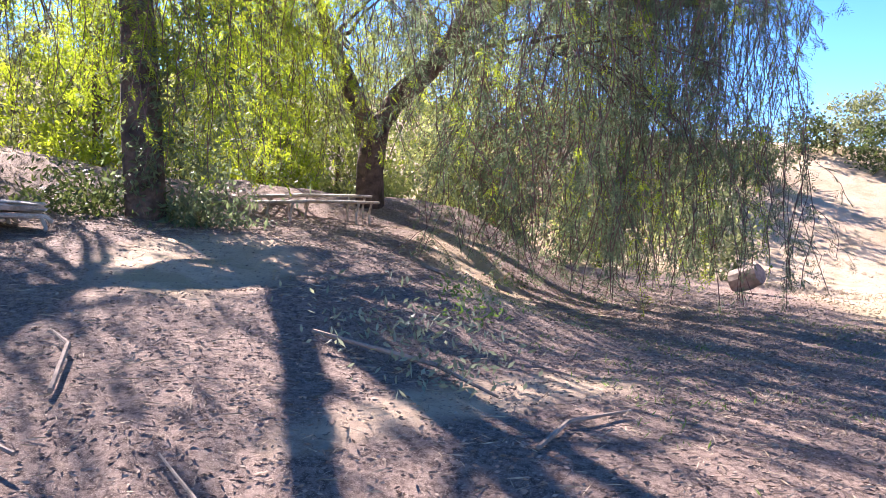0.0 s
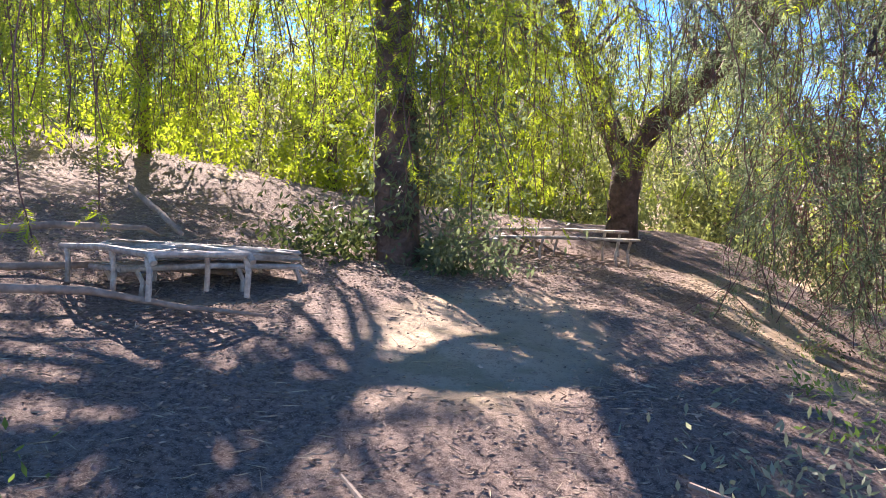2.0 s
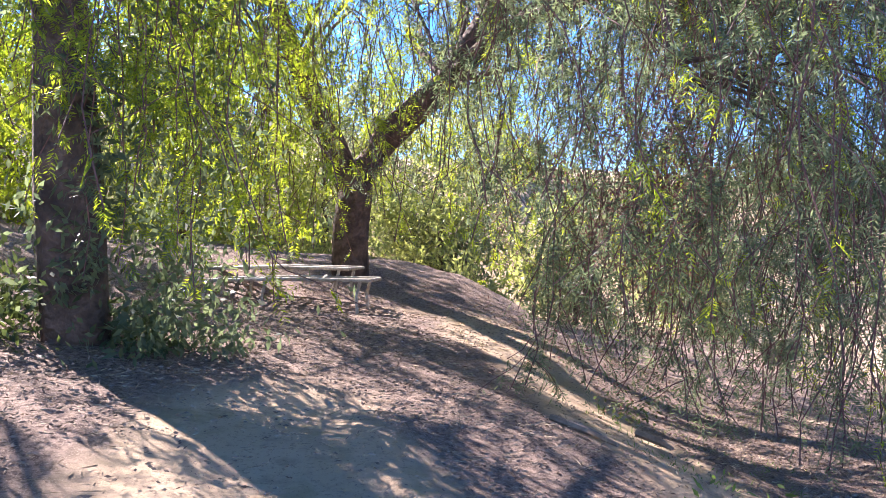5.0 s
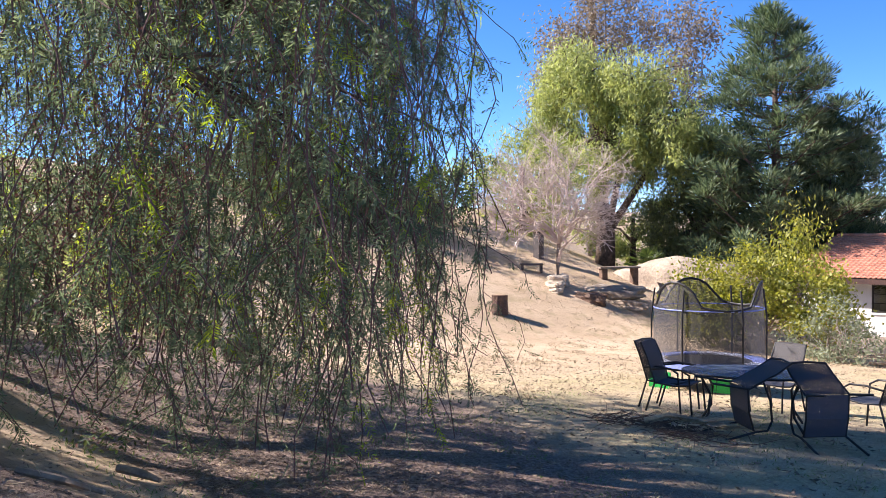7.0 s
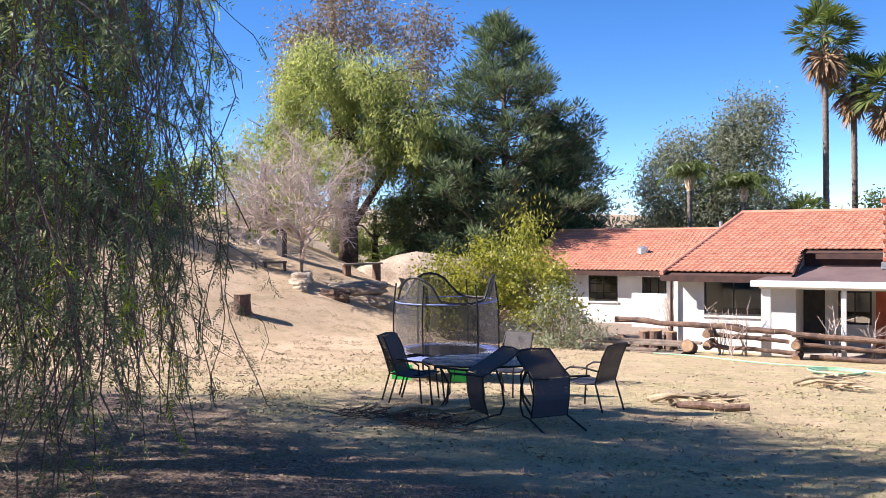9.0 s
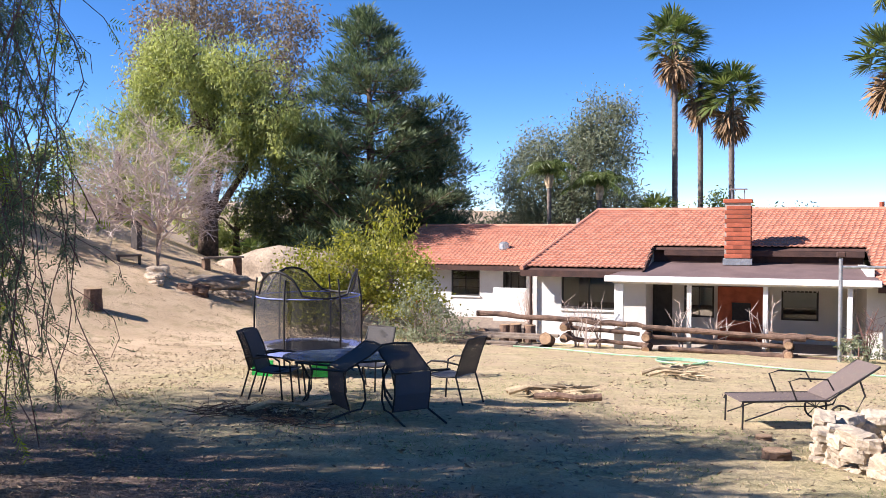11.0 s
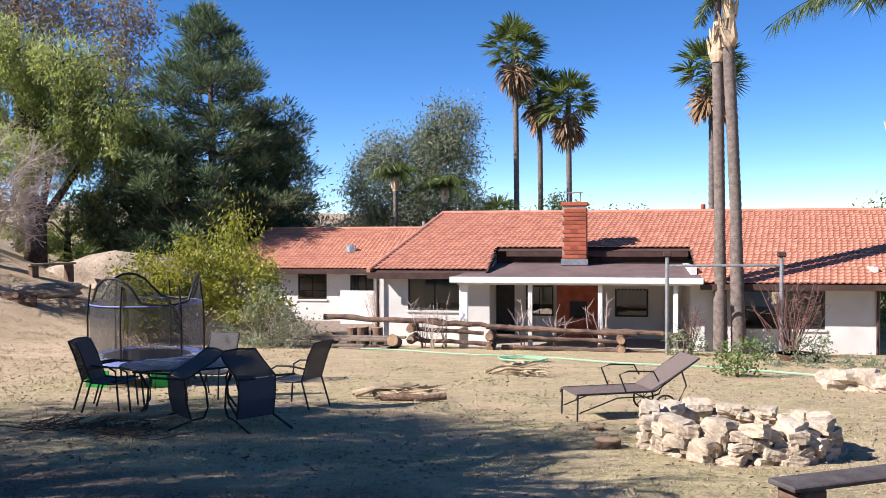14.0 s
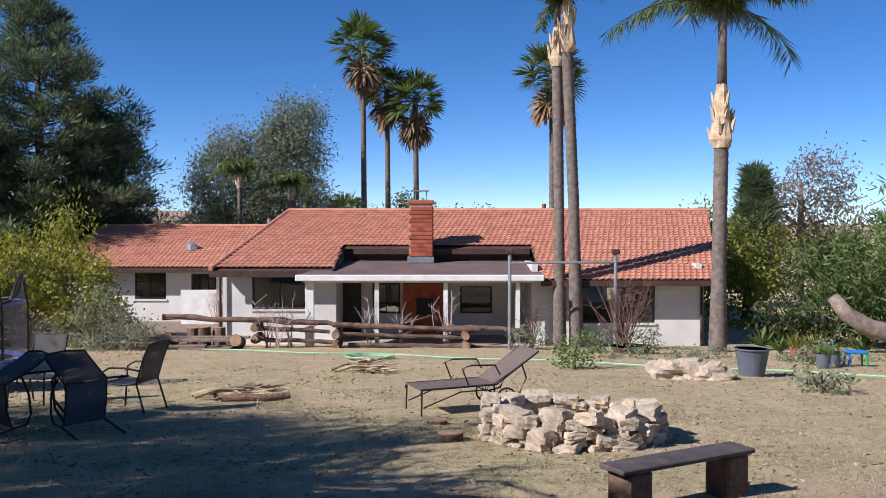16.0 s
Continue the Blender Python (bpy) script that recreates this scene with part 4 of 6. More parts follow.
# leafless shrub-like tree on the slope
def bare_tree(x, y, h, spread, seed):
    rng = np.random.default_rng(seed)
    e = thing("bare_tree", "leafless pale grey tree with dense fine twigs", "tree", x, y, gz(x, y) - 0.05)
    items = []

    def grow(p, d, ln, r, lv):
        q = p + d * ln
        m = p.lerp(q, 0.5) + Vector(rng.normal(size=3)) * ln * 0.06
        items.append(tube([p, m, q], [r, r * 0.85, r * 0.7], 6 if lv < 2 else 3, False))
        e2 = (q - Vector((0, 0, h * 0.58)))
        if lv >= 7 or (lv > 2 and (e2.x / spread) ** 2 + (e2.y / spread) ** 2 + (e2.z / (h * 0.46)) ** 2 > 1):
            return
        for _ in range(7 if lv == 0 else 3):
            nd = (d + Vector(rng.normal(size=3)) * (0.66 if lv else 0.95) + Vector((0, 0, 0.07 if lv < 4 else 0.0))).normalized()
            if p.z + ln < 2.2 and nd.z < 0.35:
                nd = Vector((nd.x, nd.y, 0.5)).normalized()
            grow(q if rng.random() < 0.7 else m, nd, ln * rng.uniform(0.68, 0.92), r * 0.64, lv + 1)
    grow(Vector((0, 0, 0)), Vector((0.05, 0, 1)), h * 0.25, 0.11, 0)
    part("trunk", join(items[:1]), M_BARKGREY, e, smooth=True)
    part("twig", join(items[1:]), M_TWIG, e)


bare_tree(-21.2, 27.3, 6.2, 3.2, 3)

BIG = "tall pepper tree with pale yellow-green weeping crown"
far_tree = tree(BIG, -26.7, 38.4, [(0, 0, 0), (0.1, 0, 1.5), (-0.2, 0, 3), (0.1, 0, 5), (0.4, 0, 7.5)], 0.45,
     [(-3.2, 0, 6.0, 1.9, 1.8, 1.7), (-1.2, -0.5, 8.2, 2.2, 2, 1.8), (1.5, 0, 8.0, 2.1, 2, 1.7), (3.2, 0.5, 6.2, 2.0, 2, 1.7), (-2.0, 0, 9.6, 1.3, 1.3, 1.2), (-3.8, 0, 3.8, 1.5, 1.5, 1.4), (0.5, 0, 5.4, 2.0, 2, 1.5)],
     L_WILLOW, 0.165, 130, clump=0.5, clumps=36, droop=1.0, seed=4, width=0.24, shell=0.35, plume=1.5)
far_tree.scale = (1.2, 1.2, 1.2)
far_tree = tree("shaded olive-green pepper tree beside the slope", -23.0, 42.0, [(0, 0, 0), (0.2, 0, 1.6), (0.1, 0, 3.5), (0.3, 0, 6)], 0.4,
     [(-1.2, 0, 4.4, 1.7, 1.6, 1.6), (1.2, 0, 3.0, 1.8, 1.6, 1.6), (2.2, 0, 4.8, 1.6, 1.5, 1.6), (0.4, 0, 6.6, 1.8, 1.7, 1.6), (-1.6, 0, 2.0, 1.1, 1.1, 1.3), (3.0, 0, 1.7, 1.0, 1.0, 1.1)],
     L_OLIVE, 0.165, 120, clump=0.5, clumps=34, droop=0.7, seed=6, width=0.26, plume=1.4)
far_tree.scale = (1.22, 1.22, 1.22)
x, y = at(35.5, 58)
far_tree = tree("tall thin tree with sparse brown-green foliage", x, y, [(0, 0, 0), (0.2, 0, 5), (-0.2, 0, 9), (0, 0, 13)], 0.3,
     [(-1.6, 0, 11.8, 1.7, 1.6, 1.5), (0.8, 0, 13.2, 1.7, 1.6, 1.5), (2.0, 0, 11.5, 1.6, 1.5, 1.4), (5.4, 0, 10.8, 1.7, 1.5, 1.8), (-2.4, 0, 9.4, 1.4, 1.4, 1.3), (5.2, 0, 8.4, 1.4, 1.3, 1.4)],
     L_EUCABROWN, 0.19, 80, M_BARKGREY, clump=0.42, clumps=18, droop=0.4, seed=8, width=0.3)
far_tree.scale = (1.22, 1.22, 1.22)


def pine(x, y, h, r, label, leaf, seed, z=None, lean=0.0):
    rng = np.random.default_rng(seed)
    e = thing("pine_tree", label, "tree", x, y, gz(x, y) - 0.1 if z is None else z)
    tubes = [tube([(0, 0, 0), (0.1, 0, h * 0.5), (lean, 0, h)], [0.3, 0.2, 0.03], 10)]
    LV = []
    for i in range(104):
        f = 0.1 + 0.9 * ((i // 5 * 5 + 0.6 * (i % 5)) / 104) ** 0.9
        th = i * 1.2566 + (i // 5) * 0.7 + rng.uniform(-0.25, 0.25)
        reach = r * (math.sin(min(1, (1 - f) * 1.3 + 0.07) * 1.57)) * rng.uniform(0.5, 1.12)
        a = Vector((lean * f, 0, h * f))
        b = a + Vector((math.cos(th) * reach, math.sin(th) * reach, reach * rng.uniform(0.05, 0.42)))
        m = a.lerp(b, 0.5) + Vector((0, 0, -0.1 * reach))
        tubes.append(tube([a, m, b], [0.07 * (1 - f) + 0.025, 0.04, 0.012], 5, False))
        for s in range(3 + int(reach * 1.6)):
            u = rng.uniform(0.35, 1.05)
            c = (a.lerp(m, u * 2) if u < 0.5 else m.lerp(b, u * 2 - 1)) + Vector((rng.normal() * 0.22 * u * reach ** 0.5, rng.normal() * 0.22 * u * reach ** 0.5, rng.uniform(0, 0.35)))
            tubes.append(tube([a.lerp(b, max(0, u - 0.15)), c], [0.015, 0.006], 3, False))
            n = 66
            O = rng.normal(size=(n, 3))
            P = np.array(c) + O * np.array([0.21, 0.21, 0.13])
            D = O * np.array([1, 1, 0.5]) + np.array([math.cos(th) * 0.5, math.sin(th) * 0.5, 1.0])
            LV.append(leaf_quads(P, D, 0.33, 0.052, rng))
    part("trunk", join(tubes), M_BARK, e, smooth=True)
    part("crown", quads(np.concatenate(LV)), leaf, e)


x, y = at(24.6, 46)
pine(x, y, 14.8, 5.2, "tall dense dark green pine tree", L_PINE, 12, z=-2.6)
x, y = at(21.6, 47)
pine(x, y, 9.8, 3.4, "smaller dark pine beside the tall one", L_PINE, 13, z=-2.6)
x, y = at(20.0, 50)
tree("slender eucalyptus with thin grey foliage", x, y, [(0, 0, 0), (0.2, 0, 4), (0, 0, 8)], 0.2, [(0, 0, 8.6, 1.2, 1, 1.7), (0.9, 0, 5.5, 1.1, 1, 1.4), (-0.6, 0, 4.0, 1, 1, 1.2), (1.8, 0, 3.6, 0.9, 0.9, 1.1)], L_EUCA, 0.2, 50, M_BARKGREY, clump=0.4, clumps=28, droop=0.5, seed=15, width=0.28)
x, y = at(11.6, 56)
tree("grey-green eucalyptus behind the tile roof", x, y, [(0, 0, 0), (0.3, 0, 4), (0.2, 0, 8)], 0.28, [(-2.4, 0, 6.8, 2.0, 1.6, 2.2), (-3.2, 0, 4.2, 1.8, 1.5, 1.7), (-1.2, 0, 4.4, 1.8, 1.5, 1.9), (1.7, 0, 8.4, 2.3, 1.8, 2.1), (2.6, 0, 5.6, 1.9, 1.6, 1.8), (0.2, 0, 6.2, 1.5, 1.4, 1.5), (2.2, 0, 10.6, 1.6, 1.4, 1.5), (-1.8, 0, 8.8, 1.4, 1.3, 1.3), (0.9, 0, 9.4, 1.2, 1.1, 1.1)], L_EUCA, 0.2, 75, M_BARKGREY, clump=0.42, clumps=36, droop=0.5, seed=16, width=0.28)
x, y = at(4.9, 60)
tree("rounded yellow-green trees behind the roof", x, y, [(0, 0, 0), (0, 0, 3), (0, 0, 5)], 0.25, [(-2.6, 0, 4.6, 1.9, 1.5, 1.6), (-0.2, 0, 3.6, 2.0, 1.5, 1.6), (2.4, 0, 4.8, 1.9, 1.5, 1.5)], L_WILLOW, 0.22, 60, clump=0.5, clumps=16, droop=0.3, seed=17)
for b, d, h in ((-0.1, 62, 3.7), (-2.6, 64, 3.7)):
    x, y = at(b, d)
    tree("small green treetop behind the ridge", x, y, [(0, 0, 0), (0, 0, 3), (0, 0, h)], 0.15, [(0, 0, h + 0.6, 0.9, 0.8, 0.8)], L_OLIVE, 0.22, 50, clumps=16, seed=int(d))
for b, d, sx in ((40, 44, 5), (30, 52, 5), (33, 50, 4), (27, 55, 4), (14.5, 60, 4)):
    x, y = at(b, d)
    tree("dark broad-leaved trees beyond the yard", x, y, [(0, 0, 0), (0, 0, 2), (0, 0, 3.5)], 0.22, [(-sx * 0.5, 0, 3.0, sx * 0.5, 1.6, 1.7), (sx * 0.4, 0, 3.4, sx * 0.5, 1.6, 1.7), (0, 0, 1.6, sx * 0.7, 1.5, 1.3)], L_WILLOW if b > 28 else L_OLIVE, 0.16, 90, clump=0.5, clumps=13, droop=0.4, seed=int(b * 3 + d), plume=0.7)


# palms
def palm_trunk(e, pts, r, rings, material=None):
    n = len(pts)
    P = []
    for i in range(rings):
        s = i / (rings - 1) * (n - 1)
        k = min(int(s), n - 2)
        P.append(Vector(pts[k]).lerp(Vector(pts[k + 1]), s - k))
    rr = [r * (1.18 - 0.3 * min(1, 2.5 * i / rings)) * (1.05 if i % 2 else 0.98) for i in range(rings)]
    part("trunk", tube(P, rr, 12), material or M_PALMTRUNK, e, smooth=True)


def fan_palm(x, y, h, label, seed, n=34, r=0.2, crown=1.15, z=None, lean=0.0):
    rng = np.random.default_rng(seed)
    e = thing("fan_palm", label, "palm tree", x, y, gz(x, y) - 0.05 if z is None else z)
    palm_trunk(e, [(0, 0, 0), (lean * 0.4, 0, h * 0.5), (lean, 0, h)], r, 60)
    top = np.array([lean, 0, h])
    G, Dd, St = [], [], []
    for i in range(n + 16):
        dead = i >= n
        th = i * 2.4 + rng.uniform(-0.3, 0.3)
        el = rng.uniform(-1.45, -0.95) if dead else math.asin(np.clip(0.97 - 1.55 * (i + 0.5) / n, -0.75, 1))
        d = np.array([math.cos(th) * math.cos(el), math.sin(th) * math.cos(el), math.sin(el)])
        s = crown * rng.uniform(0.85, 1.1)
        c = top + d * s * (0.55 if dead else 0.62) - np.array([0, 0, rng.uniform(0.1, 0.9) if dead else 0])
        St.append(tube([tuple(top), tuple(top + d * s * 0.35 + np.array([0, 0, 0.03])), tuple(c)], 0.022, 4, False))
        side = unit(np.cross(d, [0, 0, 1.0]) + 1e-4)
        upv = np.cross(side, d)
        side = side * math.cos(0.6) + upv * math.sin(0.6) * rng.choice([-1, 1]) * rng.random()
        k = 19
        a = np.linspace(-1.75, 1.75, k)
        BD = np.cos(a)[:, None] * d + np.sin(a)[:, None] * side * (0.4 if dead else 1.0) + rng.normal(size=(k, 3)) * 0.05 + upv * (0.22 * np.abs(np.sin(a)))[:, None]
        BD = unit(BD)
        L = s * (0.66 if not dead else 0.75) * (0.72 + 0.28 * np.cos(a))
        mid = c + BD * (L * 0.55)[:, None]
        tip = c + BD * L[:, None] - np.array([0, 0, 1.0]) * (L * rng.uniform(0.05, 0.2))[:, None]
        wv = unit(np.cross(BD, upv + rng.normal(size=3) * 0.2)) * (L * 0.062)[:, None]
        V = np.stack([np.broadcast_to(c, (k, 3)), mid + wv, tip, mid - wv], 1).reshape(-1, 3)
        (Dd if dead else G).append(V)
    part("crown", quads(np.concatenate(G)), L_PALM, e, "stiff green fan leaves")
    part("dead_skirt", quads(np.concatenate(Dd)), M_DEADFROND, e, "hanging dry brown fronds")
    part("stalk", join(St), L_PALM, e)


def queen_palm(x, y, h, label, seed, n=16, r=0.17, ln=2.6, boot=1.3, z=None, lean=0.0, shaft=0.0):
    """Trunk, pale boot of leaf bases, arching feather fronds."""
    rng = np.random.default_rng(seed)
    e = thing("queen_palm", label, "palm tree", x, y, gz(x, y) - 0.05 if z is None else z)
    palm_trunk(e, [(0, 0, 0), (lean * 0.35, 0, h * 0.5), (lean, 0, h)], r, int(h * 9))
    if boot:
        bt = [tube([(lean, 0, h - 0.15), (lean, 0, h + 0.1), (lean, 0, h + boot * 0.4), (lean, 0, h + boot), (lean, 0, h + boot + 0.2)], [r * 1.0, r * 1.4, r * 1.1, r * 0.75, r * 0.6], 12, True, 0.25, rng)]
        for i in range(12):
            th = i * 2.4
            s = rng.uniform(0.1, boot * 0.8)
            rr = r * (1.5 - 0.7 * s / boot)
            c, sn = math.cos(th) * rr, math.sin(th) * rr
            bt.append(tube([(lean + c * 0.9, sn * 0.9, h + s - 0.1), (lean + c * 1.1, sn * 1.1, h + s + 0.2), (lean + c * 1.35, sn * 1.35, h + s + 0.36)], [0.06, 0.05, 0.012], 4))
        part("boot", join(bt), M_PALMBOOT, e, "pale tan sheath of old leaf bases")
        if shaft:
            part("crownshaft", tube([(lean, 0, h + boot + 0.1), (lean, 0, h + boot + shaft * 0.6), (lean, 0, h + boot + shaft + 0.2)], [r * 0.6, r * 0.5, r * 0.7], 10, True, 0.1, rng), M_PALMTRUNK, e, smooth=True)
    top = np.array([lean, 0, h + boot + shaft])
    LV, St = [], []
    for i in range(n):
        th = i * 2.4 + rng.uniform(-0.2, 0.2)
        rise = rng.uniform(0.85, 1.45) * (1 if i < n * 0.85 else 0.4)
        hd = np.array([math.cos(th), math.sin(th), 0])
        s = np.linspace(0, 1, 12)
        L = ln * rng.uniform(0.85, 1.1)
        out = L * (s * math.cos(rise) + 0.25 * s ** 2)
        zz = L * (s * math.sin(rise) - 0.68 * s ** 2.2)
        P = top + hd * out[:, None] + np.array([0, 0, 1.0]) * zz[:, None]
        St.append(tube([tuple(p) for p in P], [0.035 * (1 - 0.85 * v) + 0.004 for v in s], 4, False))
        k = 96
        t = np.linspace(0.1, 1, k) * 11
        i0 = np.minimum(t.astype(int), 10)
        A = P[i0] + (P[i0 + 1] - P[i0]) * (t - i0)[:, None]
        T = unit(P[i0 + 1] - P[i0])
        S = unit(np.cross(T, [0, 0, 1.0]))
        for sg in (1, -1):
            D = unit(S * sg * 0.8 + T * 0.45 + np.array([0, 0, -0.9]) + rng.normal(size=(k, 3)) * 0.25)
            LV.append(leaf_quads(A, D, ln * 0.25, 0.034, rng))
    part("crown", quads(np.concatenate(LV)), L_PALM, e, "arching feathered green fronds")
    part("stalk", join(St), L_PALM, e)


# pair of palms by the house
queen_palm(4.3, 28.2, 9.6, "tall queen palm with pale leaf sheath beside the house", 31, 14, 0.2, 2.2, 1.6, lean=-0.35, shaft=0.7)
queen_palm(3.78, 28.4, 9.2, "queen palm trunk standing close to its neighbour", 32, 7, 0.19, 1.7, 0.9, lean=-0.12, shaft=0.9)
x, y = at(-7.2, 50)
fan_palm(x, y, 12.5, "fan palm with dry skirt behind the roof", 33, 30, 0.2, 1.9, z=-2.6)
queen_palm(8.05, 25.7, 6.15, "queen palm with banded grey trunk beside the lawn", 34, 18, 0.235, 2.9, 1.5, lean=0.05, shaft=2.3)
for b, d, h, c in ((5.0, 58, 15.6, 2.0), (3.45, 60, 13.1, 1.8), (1.6, 58, 12.2, 2.0)):
    x, y = at(b, d)
    fan_palm(x, y, h, "tall fan palm with dark crown and dry skirt", int(h * 10), 34, 0.2, c, z=-2.6, lean=0.3 if h < 11 else -0.1)
for b, d, h in ((12.9, 52, 6.3), (9.7, 52, 5.6)):
    x, y = at(b, d)
    queen_palm(x, y, h, "queen palm with drooping fronds behind the roof", int(b * 10), 20, 0.15, 1.9, 0.8, z=-2.6)
x, y = at(6.2, 52)
fan_palm(x, y, 4.6, "low yellow-green fan palm behind the roof", 41, 24, 0.2, 1.3, z=-2.6)
x, y = at(32.0, 41)
fan_palm(x, y, 1.0, "small fan palm on the slope", 42, 22, 0.2, 1.0)

# shrubs by the yard
SH = dict(clump=0.2, clumps=60, bark=M_BARKGREY, name="shrub")
tree("yellow-green citrus tree in front of the wing", -13.2, 27.6, [(0, 0, 0), (0.2, 0, 0.8), (0, 0, 1.6)], 0.14,
     [(-2.0, 0, 2.0, 1.3, 1.2, 1.1), (-0.3, 0, 2.5, 1.4, 1.2, 1.1), (1.5, 0, 2.1, 1.4, 1.2, 1.1), (-1.2, -0.5, 1.3, 1.2, 1.0, 0.9), (2.2, 0, 1.3, 1.0, 0.9, 0.8)], L_CITRUS, 0.11, 52, M_BARKGREY, clump=0.27, clumps=62, seed=51, width=0.5)
x, y = at(23.2, 33)
tree("weeping yellow-green bush above the citrus", x, y, [(0, 0, 0), (0, 0, 2), (0, 0, 3.6)], 0.1, [(0, 0, 4.0, 0.8, 0.8, 0.6), (0, 0, 3.4, 0.9, 0.9, 0.7)], L_CITRUS, 0.16, 60, clump=0.3, clumps=40, droop=1.3, seed=52, width=0.3)
tree("grey-green sage shrub with loose stems", -10.6, 26.6, [(0, 0, 0), (0, 0, 0.4), (0, 0, 0.8)], 0.05, [(-0.8, 0, 0.7, 0.7, 0.7, 0.6), (0.3, 0, 1.0, 0.9, 0.8, 0.9), (1.0, 0, 0.6, 0.8, 0.7, 0.5), (0.1, -0.3, 0.4, 0.9, 0.7, 0.4)], L_SAGE, 0.09, 46, seed=53, width=0.35, **SH)
tree("red flowering bush beside the white wall", -12.6, 31.5, [(0, 0, 0), (0, 0, 0.8), (0, 0, 1.4)], 0.05, [(0, 0, 1.25, 0.32, 0.3, 0.42)], L_RED, 0.12, 36, seed=54, clump=0.12, clumps=60, name="shrub")
for x, y, s, lf, lb in ((2.5, 26.6, 0.55, L_SAGE, "low grey-green bush beside the patio"), (2.95, 19.6, 0.5, L_WEED, "leafy rose bush with red-brown stems on the lawn"), (4.35, 25.5, 0.5, L_SAGE, "green bush at the foot of the palms"), (6.35, 14.7, 0.46, L_SAGE, "thorny grey-green bush on the lawn"), (5.6, 24.5, 0.5, L_SAGE, "grey-green bush below the window"), (8.9, 20.5, 0.5, L_SAGE, "pale bush beside the bucket")):
    tree(lb, x, y, [(0, 0, 0), (0, 0, s * 0.5), (0, 0, s)], 0.03, [(-s * 0.4, 0, s * 0.8, s * 0.7, s * 0.6, s * 0.6), (s * 0.4, 0, s * 1.0, s * 0.7, s * 0.6, s * 0.7), (0, -0.1, s * 0.4, s * 0.8, s * 0.6, s * 0.3)], lf, 0.07, 30, M_STEM, clump=0.12, clumps=110, seed=int(x * 10), width=0.5, name="shrub")
for x, y, rx in ((4.9, 23.0, 1.2), (6.9, 22.8, 1.3), (9.6, 22, 1.4)):
    tree("low silvery lavender mound at the bed edge", x, y, [(0, 0, 0), (0, 0, 0.1), (0, 0, 0.2)], 0.02, [(0, 0, 0.16, rx, 0.5, 0.18)], L_SAGE, 0.08, 40, M_STEM, clump=0.1, clumps=150, seed=int(x * 7), width=0.25, name="shrub")
# garden trees at the far side of the lawn
tree("dense bright green conifer bush", 14.4, 27, [(0, 0, 0), (0, 0, 2), (0.3, 0, 4.5)], 0.25, [(-1.6, 0, 2.6, 1.7, 1.5, 1.2), (0.6, 0, 3.8, 1.7, 1.5, 1.4), (1.6, 0, 5.0, 1.4, 1.3, 1.2), (-0.2, 0, 1.6, 1.6, 1.4, 0.9), (2.6, 0, 3.0, 1.6, 1.4, 1.4)], L_PINELIT, 0.26, 80, clump=0.35, clumps=34, seed=61, width=0.16)
tree("olive-brown tree beyond the house corner", 12.5, 36, [(0, 0, 0), (0, 0, 2), (0, 0, 3.5)], 0.25, [(-1.5, 0, 3.2, 1.6, 1.5, 1.7), (0.8, 0, 2.6, 1.7, 1.5, 1.6), (-0.8, 0, 1.5, 1.6, 1.4, 1.2)], L_CITRUS, 0.16, 60, clump=0.4, clumps=26, seed=62)
tree("tall grey eucalyptus beyond the garden", 19.5, 48, [(0, 0, 0), (0, 0, 4), (0, 0, 6.5)], 0.25, [(-1.8, 0, 5.4, 1.6, 1.4, 1.6), (0.8, 0, 6.6, 1.9, 1.5, 1.5), (2.0, 0, 4.6, 1.8, 1.5, 1.6), (-0.4, 0, 3.4, 2.2, 1.5, 1.4)], L_EUCABROWN, 0.22, 52, M_BARKGREY, clump=0.45, clumps=17, droop=0.4, seed=63, width=0.3)
pine(15.6, 44, 6.6, 1.1, "small pointed dark conifer", L_PINE, 64, z=-2.6)
# the bed's shade is put into these shrubs' dark leaf colour
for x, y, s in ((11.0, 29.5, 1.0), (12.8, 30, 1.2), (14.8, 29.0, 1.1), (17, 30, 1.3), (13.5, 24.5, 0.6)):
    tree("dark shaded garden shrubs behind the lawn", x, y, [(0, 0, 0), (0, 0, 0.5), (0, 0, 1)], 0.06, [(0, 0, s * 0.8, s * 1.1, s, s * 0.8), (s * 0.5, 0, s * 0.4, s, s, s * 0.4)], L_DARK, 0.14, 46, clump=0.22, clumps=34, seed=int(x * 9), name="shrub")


def agave(x, y, s, seed):
    rng = np.random.default_rng(seed)
    e = thing("agave", "spiky green agave rosette in the garden bed", "succulent", x, y, gz(x, y))
    n = 26
    for i in range(n):
        th, el = i * 2.4, rng.uniform(0.2, 1.2)
        d = Vector((math.cos(th) * math.cos(el), math.sin(th) * math.cos(el), math.sin(el)))
        sd = Vector((-math.sin(th), math.cos(th), 0))
        p = Vector((0, 0, 0.05))
        V = [p - sd * 0.04, p + sd * 0.04, p + d * s * 0.5 + sd * 0.055, p + d * s * 0.5 - sd * 0.055, p + d * s, p + d * s * 0.5 - Vector((0, 0, 0.03)), p - Vector((0, 0, 0.03))]
        part("leaf", ([tuple(v) for v in V], [(0, 1, 2, 3), (3, 2, 4), (0, 3, 5, 6), (1, 6, 5, 2), (3, 4, 5), (2, 5, 4)]), L_WEED, e)


